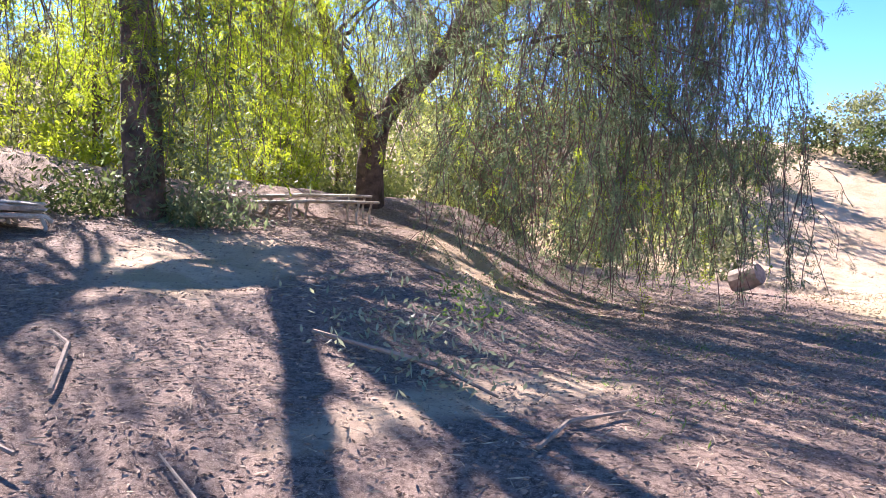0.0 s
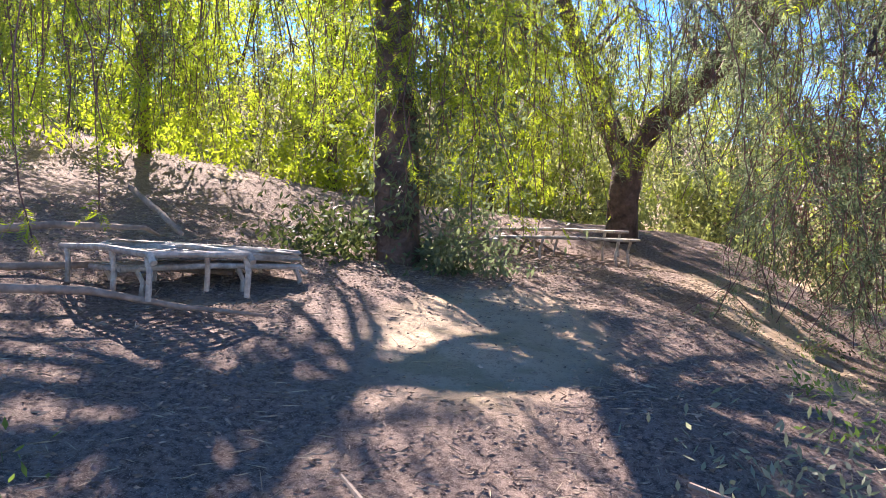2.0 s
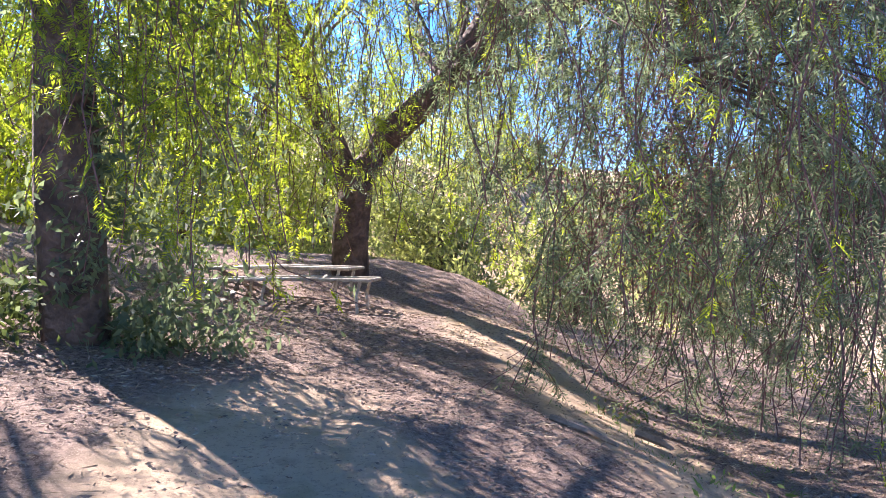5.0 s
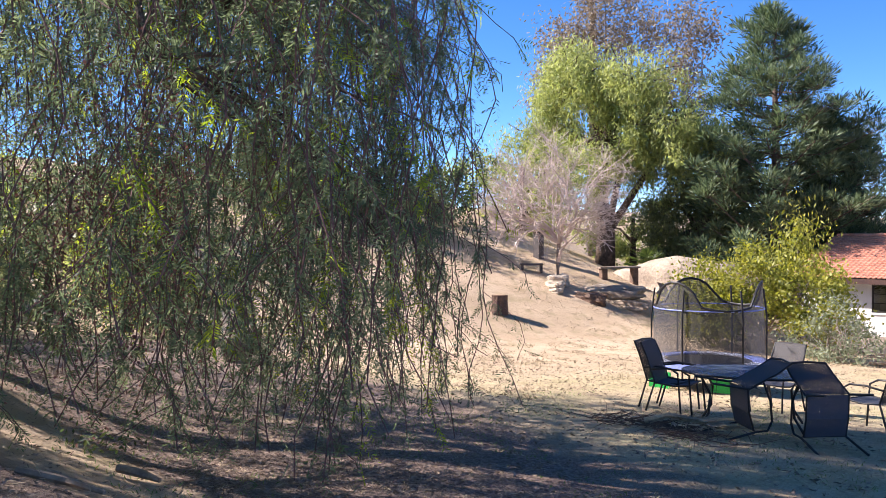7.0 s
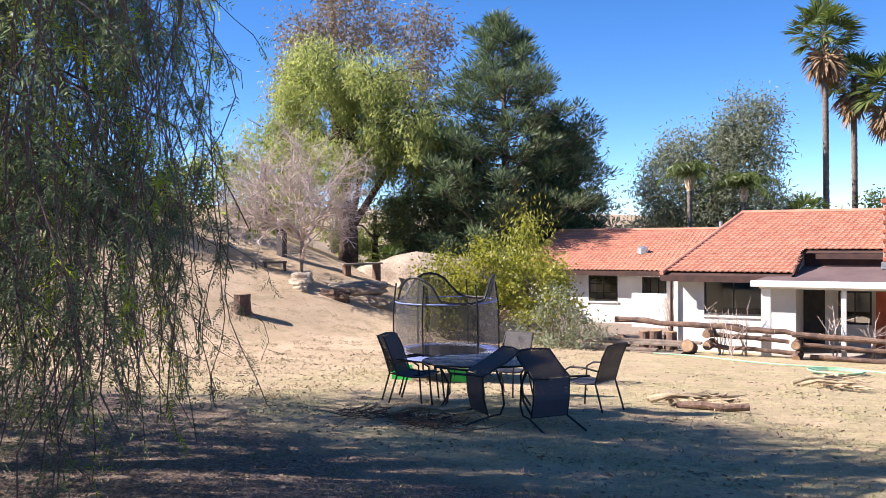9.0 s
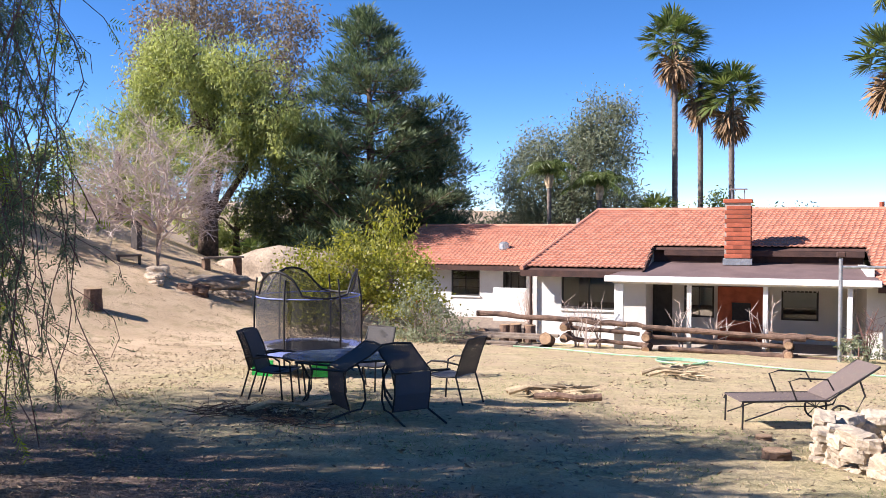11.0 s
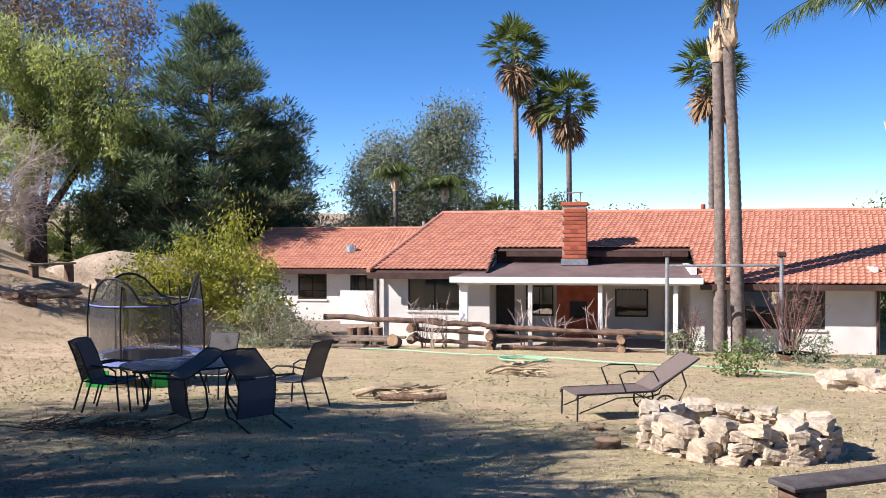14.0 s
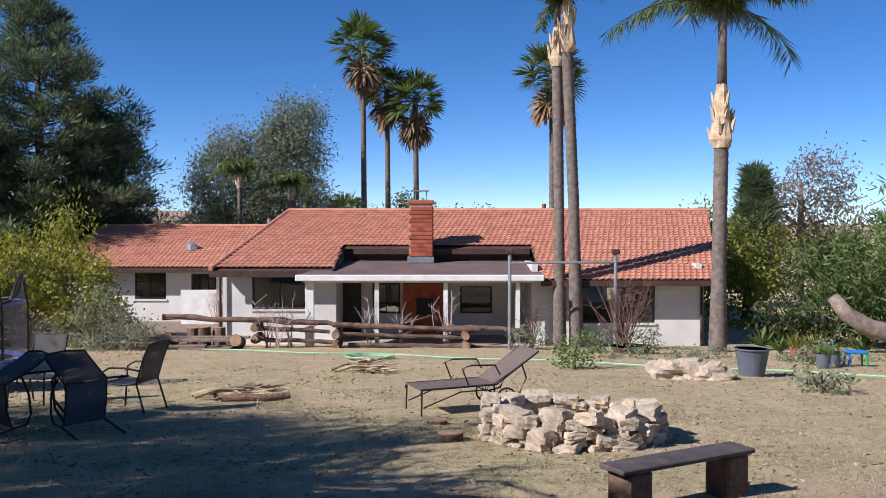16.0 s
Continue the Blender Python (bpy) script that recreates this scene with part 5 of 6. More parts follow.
agave(10.2, 28.0, 0.7, 1)
agave(9.6, 25.0, 0.5, 2)
agave(12.2, 25.5, 0.6, 3)
for i in range(9):
    x, y = at(63 + i * 2.7, 22 + 3 * (i % 3))
    tree("grey-green scrub behind the hanging curtain", x, y, [(0, 0, 0), (0, 0, 0.6), (0, 0, 1.2)], 0.08, [(-0.8, 0, 1.2, 1.2, 1, 1.1), (0.8, 0, 1.6, 1.2, 1, 1.3)], (L_OLIVE, L_WILLOW, L_EUCABROWN)[i % 3], 0.15, 44, clump=0.3, clumps=22, droop=0.4, seed=300 + i, name="shrub")
# scrub along the crest of the slope
rng = np.random.default_rng(77)
for i in range(20):
    b = 45 + i * 1.75
    d = rng.uniform(36, 41) if b < 60 else rng.uniform(30, 40)
    x, y = at(b, d)
    s = rng.uniform(1.0, 1.9)
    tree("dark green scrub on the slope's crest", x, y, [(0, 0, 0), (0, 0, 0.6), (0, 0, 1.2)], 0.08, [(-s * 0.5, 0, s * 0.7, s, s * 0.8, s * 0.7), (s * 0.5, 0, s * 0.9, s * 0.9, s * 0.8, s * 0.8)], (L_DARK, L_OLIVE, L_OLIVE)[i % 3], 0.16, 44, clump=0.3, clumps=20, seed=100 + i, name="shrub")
for i in range(17):
    b = 80 + i * 3.8
    x, y = at(b, rng.uniform(20, 27))
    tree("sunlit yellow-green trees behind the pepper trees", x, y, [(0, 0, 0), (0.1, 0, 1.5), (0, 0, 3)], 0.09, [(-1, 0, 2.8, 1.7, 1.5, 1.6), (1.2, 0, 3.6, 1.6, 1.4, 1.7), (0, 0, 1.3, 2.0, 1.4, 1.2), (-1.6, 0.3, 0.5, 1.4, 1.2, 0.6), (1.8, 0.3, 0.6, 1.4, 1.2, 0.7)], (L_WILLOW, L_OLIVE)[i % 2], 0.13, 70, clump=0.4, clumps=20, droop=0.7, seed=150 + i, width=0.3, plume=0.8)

# trees added up-sun to shade the pale litter and fill in background foliage
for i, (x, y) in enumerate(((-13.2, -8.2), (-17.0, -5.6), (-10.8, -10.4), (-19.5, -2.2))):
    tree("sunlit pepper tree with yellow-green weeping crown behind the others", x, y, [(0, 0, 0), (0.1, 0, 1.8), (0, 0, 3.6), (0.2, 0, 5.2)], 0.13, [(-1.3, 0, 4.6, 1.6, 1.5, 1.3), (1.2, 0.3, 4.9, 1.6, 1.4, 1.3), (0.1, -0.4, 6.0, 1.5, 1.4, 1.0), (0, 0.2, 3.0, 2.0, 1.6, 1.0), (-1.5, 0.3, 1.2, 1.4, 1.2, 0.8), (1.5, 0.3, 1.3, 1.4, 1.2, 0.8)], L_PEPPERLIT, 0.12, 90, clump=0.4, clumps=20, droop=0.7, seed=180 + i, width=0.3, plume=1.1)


# ---- yard furniture ----
def chair(label):
    """Stacking patio chair: sling seat and back, bent tube arms and legs. Faces +y."""
    e = thing("patio_chair", label, "chair", group="patio chairs round the table")
    part("backrest", ([(-0.24, -0.22, 0.44), (0.24, -0.22, 0.44), (0.25, -0.34, 0.80), (-0.25, -0.34, 0.80), (-0.24, -0.42, 0.99), (0.24, -0.42, 0.99),
                       (-0.24, -0.232, 0.44), (0.24, -0.232, 0.44), (0.25, -0.352, 0.80), (-0.25, -0.352, 0.80), (-0.24, -0.432, 0.99), (0.24, -0.432, 0.99)],
                      [(0, 1, 2, 3), (3, 2, 5, 4), (9, 8, 7, 6), (10, 11, 8, 9)]), M_SLING, e, "dark woven sling back")
    part("seat", ([(-0.24, -0.22, 0.43), (0.24, -0.22, 0.43), (0.24, 0.05, 0.405), (-0.24, 0.05, 0.405), (-0.24, 0.27, 0.43), (0.24, 0.27, 0.43),
                   (-0.24, -0.22, 0.42), (0.24, -0.22, 0.42), (0.24, 0.05, 0.395), (-0.24, 0.05, 0.395), (-0.24, 0.27, 0.42), (0.24, 0.27, 0.42)],
                  [(0, 1, 2, 3), (3, 2, 5, 4), (9, 8, 7, 6), (10, 11, 8, 9)]), M_SLINGBLUE, e, "blue-grey woven sling seat")
    part("top_rail", tube([(-0.25, -0.43, 0.985), (0, -0.445, 1.0), (0.25, -0.43, 0.985)], 0.013, 8), M_METAL, e)
    for s in (-1, 1):
        part("back_leg", tube([(s * 0.25, -0.43, 0.985), (s * 0.26, -0.34, 0.8), (s * 0.26, -0.22, 0.44), (s * 0.27, -0.36, 0.0)], 0.014, 8), M_METAL, e)
        part("front_leg", tube([(s * 0.27, -0.27, 0.62), (s * 0.30, -0.05, 0.655), (s * 0.30, 0.18, 0.645), (s * 0.29, 0.29, 0.58), (s * 0.27, 0.29, 0.44), (s * 0.28, 0.33, 0.0)], 0.014, 8), M_METAL, e)
        part("seat_rail", tube([(s * 0.25, -0.22, 0.43), (s * 0.25, 0.05, 0.405), (s * 0.25, 0.27, 0.43)], 0.012, 8), M_METAL, e)
    part("stretcher", tube([(-0.26, 0.27, 0.43), (0.26, 0.27, 0.43)], 0.011, 8), M_METAL, e)
    return e


CH = "dark metal patio chair with woven sling standing upright by the table"
c0 = chair(CH)
TX, TY = -5.5, 11.15
c0.matrix_basis = pose(-6.75, 11.4, gz(-6.75, 11.4), 0, 0, -80)
copy_thing(c0, pose(-6.95, 11.55, gz(-6.95, 11.55), 0, 0, -88))
copy_thing(c0, pose(-4.35, 12.35, gz(-4.35, 12.35), 0, 0, 75))
copy_thing(c0, pose(-6.05, 13.1, gz(-6.05, 13.1), 0, 0, 175))
for x, y, rz in ((-5.38, 9.76, -40), (-3.86, 10.02, 50)):
    c = copy_thing(c0, pose(x, y, gz(x, y) + 0.32, -82, 0, rz))
    tagged(c, "dark metal patio chair tipped forward against the table")
tb = thing("patio_table", "oval blue-grey glass patio table on a dark metal frame", "table", TX, TY, gz(TX, TY), 25)
bm = bmesh.new()
bmesh.ops.create_cone(bm, cap_ends=True, segments=36, radius1=0.6, radius2=0.6, depth=0.012, matrix=Matrix.Translation((0, 0, 0.715)) @ Matrix.Diagonal((1.45, 1, 1, 1)))
part("tabletop", bm, M_TABLEGLASS, tb)
part("rim", tube([(0.875 * math.cos(a / 36 * 6.2832), 0.605 * math.sin(a / 36 * 6.2832), 0.71) for a in range(37)], 0.016, 6, False), M_METAL, tb)
for sx in (-1, 1):
    for sy in (-1, 1):
        part("leg", tube([(sx * 0.62, sy * 0.38, 0.70), (sx * 0.50, sy * 0.30, 0.45), (sx * 0.52, sy * 0.32, 0.2), (sx * 0.64, sy * 0.4, 0.0)], 0.017, 8), M_METAL, tb)

# trampoline with net
tr = thing("trampoline", "small enclosed trampoline with dark net and blue pad", "trampoline", -8.3, 15.2, gz(-8.3, 15.2) - 0.12, 10)
R = 1.05
ring = lambda r, z, n=32: [(r * math.cos(a / n * 2 * math.pi), r * math.sin(a / n * 2 * math.pi), z) for a in range(n + 1)]
part("frame_ring", tube(ring(R, 0.62), 0.025, 8, False), M_METAL, tr)
bm = bmesh.new()
bmesh.ops.create_cone(bm, cap_ends=True, segments=32, radius1=0.82, radius2=0.82, depth=0.01, matrix=Matrix.Translation((0, 0, 0.615)))
part("jump_mat", bm, M_METAL, tr)
for k in range(6):
    a0, a1 = k * math.pi / 3, (k + 1) * math.pi / 3
    V, F = [], []
    for i in range(7):
        a = a0 + (a1 - a0) * i / 6
        for r, z in ((0.80, 0.635), (0.80, 0.66), (1.08, 0.66), (1.10, 0.56)):
            V.append((r * math.cos(a), r * math.sin(a), z))
    for i in range(6):
        for j in range(3):
            F.append((i * 4 + j, i * 4 + j + 1, i * 4 + j + 5, i * 4 + j + 4))
    part("pad", (V, F), M_PADGREY if k % 2 else M_PADBLUE, tr)
for k in range(3):
    a0 = k * 2.094 + 0.5
    pts = [(R * math.cos(a0 - 0.5), R * math.sin(a0 - 0.5), 0.6), (R * 1.02 * math.cos(a0 - 0.45), R * 1.02 * math.sin(a0 - 0.45), 0.05), (R * 1.02 * math.cos(a0 + 0.45), R * 1.02 * math.sin(a0 + 0.45), 0.05), (R * math.cos(a0 + 0.5), R * math.sin(a0 + 0.5), 0.6)]
    part("leg", tube(pts, 0.02, 8), M_METAL, tr)
part("skirt", boxes((-0.75, -0.35, -1.02, -0.98, 0.12, 0.5)), M_GREEN, tr, "bright green side pocket")
part("skirt", boxes((0.35, 0.7, -0.9, -0.86, 0.2, 0.45)), M_GREEN, tr, "bright green side pocket")
V, F = [], []
n = 40
for i in range(n + 1):
    a = i / n * 2 * math.pi + 0.2
    top = 1.70 + 0.42 * math.sqrt(max(0.0, math.cos(3 * a - 0.5))) - 0.08 * max(0.0, -math.cos(3 * a - 0.5))
    for z in (0.66, 1.2, top):
        rr = 1.0 - 0.08 * max(0, z - 1.4)
        V.append((rr * math.cos(a), rr * math.sin(a), z))
for i in range(n):
    for j in range(2):
        F.append((i * 3 + j, i * 3 + 3 + j, i * 3 + 4 + j, i * 3 + 1 + j))
part("net", (V, F), M_NET, tr, "sagging see-through dark net")
part("net_hem", tube([V[i * 3 + 2] for i in range(n + 1)], 0.024, 6, False), M_METAL, tr)
part("net_band", tube([(0.99 * math.cos(a / 30 * 6.283), 0.99 * math.sin(a / 30 * 6.283), 1.62) for a in range(31)], 0.014, 6, False), M_PADBLUE, tr)
for k in range(6):
    a = k * math.pi / 3 + 0.4
    part("pole", tube([(1.03 * math.cos(a), 1.03 * math.sin(a), 0.3), (1.03 * math.cos(a), 1.03 * math.sin(a), 1.5), (0.97 * math.cos(a), 0.97 * math.sin(a), 1.98)], 0.018, 8), M_METAL, tr)

# stone fire ring: courses of separate stones
fr = thing("fire_ring", "round fire pit of stacked pale rough stones", "fire pit", 1.46, 10.0, gz(1.46, 10.0))
rng = np.random.default_rng(9)


def rock_mesh(rng, sx, sy, sz, cuts=2, amp=0.16, round_by=0.32):
    bm = bmesh.new()
    bmesh.ops.create_cube(bm, size=1)
    bmesh.ops.subdivide_edges(bm, edges=bm.edges, cuts=cuts, use_grid_fill=True)
    off = Vector(rng.uniform(-9, 9, 3))
    for v in bm.verts:
        p = v.co.copy()
        p = p.lerp(p.normalized() * 0.6, round_by)
        p += p.normalized() * amp * noise.noise(p * 2.6 + off) + Vector(rng.normal(size=3)) * 0.022
        v.co = Vector((p.x * sx, p.y * sy, p.z * sz))
    return bm


shapes = []
for i in range(14):
    me = bpy.data.meshes.new("stone")
    b = rock_mesh(rng, rng.uniform(0.17, 0.32), rng.uniform(0.18, 0.25), rng.uniform(0.1, 0.145), 3, 0.13, 0.24)
    b.to_mesh(me)
    b.free()
    me.materials.append(M_STONE)
    shapes.append(me)
for c, (zc, rr, cnt) in enumerate([(0.02, 0.93, 22), (0.105, 0.925, 21), (0.19, 0.92, 22), (0.275, 0.915, 21), (0.345, 0.91, 13)]):
    for i in range(cnt):
        a = (i + 0.5 * (c % 2)) / cnt * 2 * math.pi + rng.normal() * 0.05
        if c == 4 and rng.random() < 0.1:
            continue
        o = new("stone", shapes[int(rng.integers(14))])
        o.parent = fr
        r = rr + rng.normal() * 0.035
        o.matrix_basis = pose(r * 1.0 * math.cos(a), r * math.sin(a), zc + rng.normal() * 0.012 - 0.08 * math.sin(a), rng.normal() * 6, rng.normal() * 6, math.degrees(a) + 90 + rng.normal() * 14) @ Matrix.Diagonal((*([0.92 + 0.14 * (c == 4)] * 3), 1))
for i in range(5):
    o = new("stone", shapes[i])
    o.parent = fr
    o.matrix_basis = pose(0.35 + rng.normal() * 0.25, -0.1 + rng.normal() * 0.3, 0.03 + 0.01 * i, 20 * rng.normal(), 20 * rng.normal(), 90 * rng.random())

# plank bench
bx0, by0, bx1, by1 = 1.17, 6.5, 2.54, 7.25
ang = math.degrees(math.atan2(by1 - by0, bx1 - bx0))
bn = thing("plank_bench", "low dark plank bench on two sawn log legs", "bench", (bx0 + bx1) / 2, (by0 + by1) / 2, gz(1.86, 6.88) - 0.05, ang)
part("seat", boxes((-0.69, 0.69, -0.14, 0.14, 0.375, 0.415), bevel=0.01), M_BENCH, bn, "dark weathered plank seat")
for s in (-0.5, 0.51):
    part("leg", boxes((s - 0.12, s + 0.12, -0.13, 0.13, -0.12, 0.373), bevel=0.02), M_BENCHLEG, bn)

# mesh lounger on wheels
lg = thing("sun_lounger", "brown mesh wrought-iron lounger with raised back and wheels", "lounger", -0.42, 12.1, gz(0.2, 12.1), 23)
part("mattress_mesh", boxes((0, 1.15, -0.28, 0.28, 0.36, 0.372)), M_LOUNGE, lg, "brown metal mesh seat")
part("backrest", boxes((0, 0.82, -0.28, 0.28, 0, 0.012)), M_LOUNGE, lg, "raised brown mesh back").matrix_basis = pose(1.13, 0, 0.37, 0, -31, 0)
for s in (-0.29, 0.29):
    part("rail", tube([(0.0, s, 0.30), (0.02, s, 0.365), (1.15, s, 0.365), (1.82, s, 0.79)], 0.014, 8), M_METAL, lg)
    part("leg", tube([(0.03, s, 0.36), (0.02, s, 0.0)], 0.013, 8), M_METAL, lg)
    part("back_leg", tube([(1.55, s, 0.62), (1.62, s, 0.42), (1.5, s, 0.2), (1.3, s, 0.16)], 0.013, 8), M_METAL, lg)
    part("armrest", tube([(0.72, s * 1.05, 0.37), (0.62, s * 1.05, 0.62), (0.75, s * 1.05, 0.66), (1.12, s * 1.05, 0.64), (1.2, s * 1.05, 0.5)], 0.012, 8), M_METAL, lg)
    part("brace", tube([(0.05, s, 0.12), (0.6, s, 0.3), (1.0, s, 0.3), (1.25, s, 0.17)], 0.01, 6), M_METAL, lg)
    w = part("wheel", tube([(1.28 + 0.15 * math.cos(a / 20 * 6.283), s * 1.15, 0.16 + 0.15 * math.sin(a / 20 * 6.283)) for a in range(21)], 0.014, 6, False), M_METAL, lg)
    for k in range(4):
        a = k * math.pi / 4
        part("spoke", tube([(1.28 + 0.15 * math.cos(a), s * 1.15, 0.16 + 0.15 * math.sin(a)), (1.28 - 0.15 * math.cos(a), s * 1.15, 0.16 - 0.15 * math.sin(a))], 0.006, 5), M_METAL, w)

stump(0.08, 9.75, 0.15, 0.09, "low dark sawn stump set in the lawn")
stump(-0.04, 11.0, 0.10, 0.05, "small flat dark stump in the lawn")
# box-like stump, low bench, boulders and rocks on the slope
stump(-19.5, 22.0, 0.27, 0.62, "dark upright cut log standing on bare soil")
hb = thing("rustic_bench", "low rustic plank bench on log legs on the slope", "bench", -20.6, 30.6, gz(-20.6, 30.6), 62)
part("seat", boxes((-0.9, 0.9, -0.2, 0.2, 0.5, 0.58), bevel=0.01), M_PLANK, hb)
for s in (-0.7, 0.7):
    part("leg", boxes((s - 0.13, s + 0.13, -0.15, 0.15, -0.2, 0.498), bevel=0.02), M_BENCHLEG, hb)
db = thing("low_stand", "small dark low wooden stand on the slope", "stand", -22.4, 27.2, gz(-22.4, 27.2), 50)
part("top", boxes((-0.45, 0.45, -0.15, 0.15, 0.22, 0.30), bevel=0.01), M_BENCH, db)
part("leg", boxes((-0.42, -0.34, -0.12, 0.12, -0.1, 0.218)), M_BENCH, db)
part("leg", boxes((0.34, 0.42, -0.12, 0.12, -0.1, 0.218)), M_BENCH, db)
part("upright", boxes((-0.46, -0.40, -0.03, 0.03, 0.302, 0.5)), M_CREAM, db)
pb = thing("post_stand", "dark post with a small flat top among shrubs", "post", -23.5, 29.0, gz(-23.5, 29.0))
part("post", boxes((-0.16, 0.16, -0.16, 0.16, -0.2, 1.1), bevel=0.01), M_BENCH, pb)
part("cap", boxes((-0.24, 0.24, -0.24, 0.24, 1.102, 1.16), bevel=0.01), M_PLANK, pb)
rng = np.random.default_rng(19)
for x, y, sx, sy, sz, lb, m in ((-19.2, 33.2, 5.8, 3.3, 2.6, "large smooth granite boulder on the slope", M_ROCK), (-17.6, 32.4, 3.2, 2.2, 1.5, "large smooth granite boulder on the slope", M_ROCK), (-19.6, 28.6, 2.4, 1.4, 0.5, "low flat pale rock on bare soil", M_ROCK),
                                (-20.8, 26.6, 0.7, 0.5, 0.35, "small pale rock on the slope", M_STONE), (-21.1, 27.2, 0.9, 0.5, 0.5, "small pale rock on the slope", M_STONE), (-20.4, 26.2, 0.5, 0.4, 0.22, "small pale rock on the slope", M_STONE),
                                (-19.4, 27.0, 1.1, 0.6, 0.45, "dark rough heap of stones on the slope", M_BENCHLEG), (-18.6, 28.0, 1.7, 0.4, 0.35, "fallen log-shaped rock on the slope", M_ROCK)):
    tagged(part("boulder" if sx > 2 else "rock", rock_mesh(rng, sx, sy, sz, 5, 0.25, 0.8), m, smooth=sx > 2), lb, "rock").location = (x, y, gz(x, y) + sz * 0.12)
for x, y, s in ((4.6, 17.2, 0.62), (5.15, 16.95, 0.5)):
    tagged(part("rock", rock_mesh(rng, s * 1.5, s * 0.8, s * 0.75, 5, 0.35, 0.85), M_STONE), "pale weathered driftwood-like rock on the lawn", "rock").location = (x, y, gz(x, y) + s * 0.22)
# bucket, pot, trellis frame
bk = thing("planter_tub", "large dark grey plastic nursery tub with rim", "pot", 6.25, 17.75, gz(6.25, 17.75))
part("body", tube([(0, 0, 0), (0, 0, 0.56), (0, 0, 0.56), (0, 0, 0.3)], [0.24, 0.335, 0.31, 0.27], 28, True), M_BUCKET, bk, smooth=False)
part("rim", tube(ring(0.34, 0.56), 0.02, 6, False), M_BUCKET, bk)
pt = thing("planter_dish", "wide brown planter dish under the window", "pot", 5.4, 25.2, gz(5.4, 25.2))
part("dish", tube([(0, 0, 0), (0, 0, 0.2), (0, 0, 0.2), (0, 0, 0.08)], [0.45, 0.6, 0.55, 0.45], 24), M_BENCHLEG, pt)
tl = thing("pipe_frame", "tall galvanised pipe frame with two posts and crossbar", "frame", 0, 0, 0)
for x in (2.05, 5.3):
    part("post", tube([(x, 27.0, -2.5), (x, 27.0, 0.68)], 0.055, 10), M_GALV, tl)
    part("cap", boxes((x - 0.12, x + 0.12, 26.9, 27.1, 0.6, 0.76), bevel=0.03), M_DARKWOOD, tl)
part("crossbar", tube([(2.05, 27.0, 0.33), (5.3, 27.0, 0.36)], 0.04, 10), M_GALV, tl)


def bare_shrub(x, y, h, n, label, z=None, seed=1, spread=0.5, m=None):
    rng = np.random.default_rng(seed)
    e = thing("bare_shrub", label, "shrub", x, y, gz(x, y) if z is None else z)
    its = []
    for i in range(n):
        th = rng.uniform(0, 6.28)
        a = Vector((rng.normal() * 0.05, rng.normal() * 0.05, 0))
        b = a + Vector((math.cos(th) * spread * rng.uniform(0.2, 1), math.sin(th) * spread * 0.5, h * rng.uniform(0.6, 1)))
        mid = a.lerp(b, 0.5) + Vector(rng.normal(size=3)) * 0.08
        its.append(tube([a, mid, b], [0.02, 0.014, 0.005], 5, False))
        for k in range(4):
            p = a.lerp(b, rng.uniform(0.4, 0.95))
            its.append(tube([p, p + Vector((rng.normal() * 0.25, rng.normal() * 0.15, rng.uniform(0.05, 0.4)))], [0.009, 0.003], 4, False))
    part("stem", join(its), m or M_TWIG, e)


for i, (x, y, h) in enumerate(((-5.6, 28.0, 1.5), (-4.9, 28.2, 1.7), (-2.4, 28.05, 1.9), (-1.3, 28.1, 1.5), (0.2, 28.1, 1.9), (-5.2, 27.7, 1.3))):
    bare_shrub(x, y, h, 5, "leafless pruned shrub with pale stems by the log fence", seed=i)
bare_shrub(5.5, 26.6, 2.3, 34, "tangled bare climbing vine on the pipe frame", seed=30, spread=1.2, m=M_STEM)
bare_shrub(-9.0, 35.4, 1.6, 30, "dry grey hanging shrub beside the gate", seed=31, spread=0.6)
bare_shrub(-10.2, 26.9, 1.3, 24, "bare twiggy stems among grey-green leaves", seed=32, spread=1.3)
bare_shrub(2.7, 26.9, 1.6, 10, "dry upright stems at the pipe frame", seed=33, spread=0.6, m=M_STEM)

# clutter in the garden bed
tagged(part("leaning_trunk", tube([(11.1, 25.0, -0.55), (11.5, 25.0, -1.05), (12.2, 25.0, -1.45), (13.4, 25.1, -1.7), (15.0, 25.3, -2.3)], [0.16, 0.22, 0.26, 0.3, 0.36], 12, True, 0.2, np.random.default_rng(4)), M_BARKGREY, smooth=True), "pale leaning bare trunk lying low in the garden", "trunk")
M_BLUE = mat("blue_plastic", (0.03, 0.22, 0.55), (0.025, 0.18, 0.45), 4, 0.45, 0)
M_TERRA = mat("terracotta", (0.42, 0.15, 0.08), (0.30, 0.11, 0.06), 5, 0.85, 0.2)
so = thing("plastic_stool", "small blue plastic stool beside plant pots", "stool", 9.6, 20.4, gz(9.6, 20.4))
part("seat", boxes((-0.24, 0.24, -0.16, 0.16, 0.3, 0.36), bevel=0.015), M_BLUE, so)
for sx in (-0.19, 0.19):
    for sy in (-0.12, 0.12):
        part("leg", tube([(sx, sy, 0.3), (sx * 1.15, sy * 1.15, 0)], [0.03, 0.022], 8), M_GREEN if sx > 0 else M_BLUE, so)
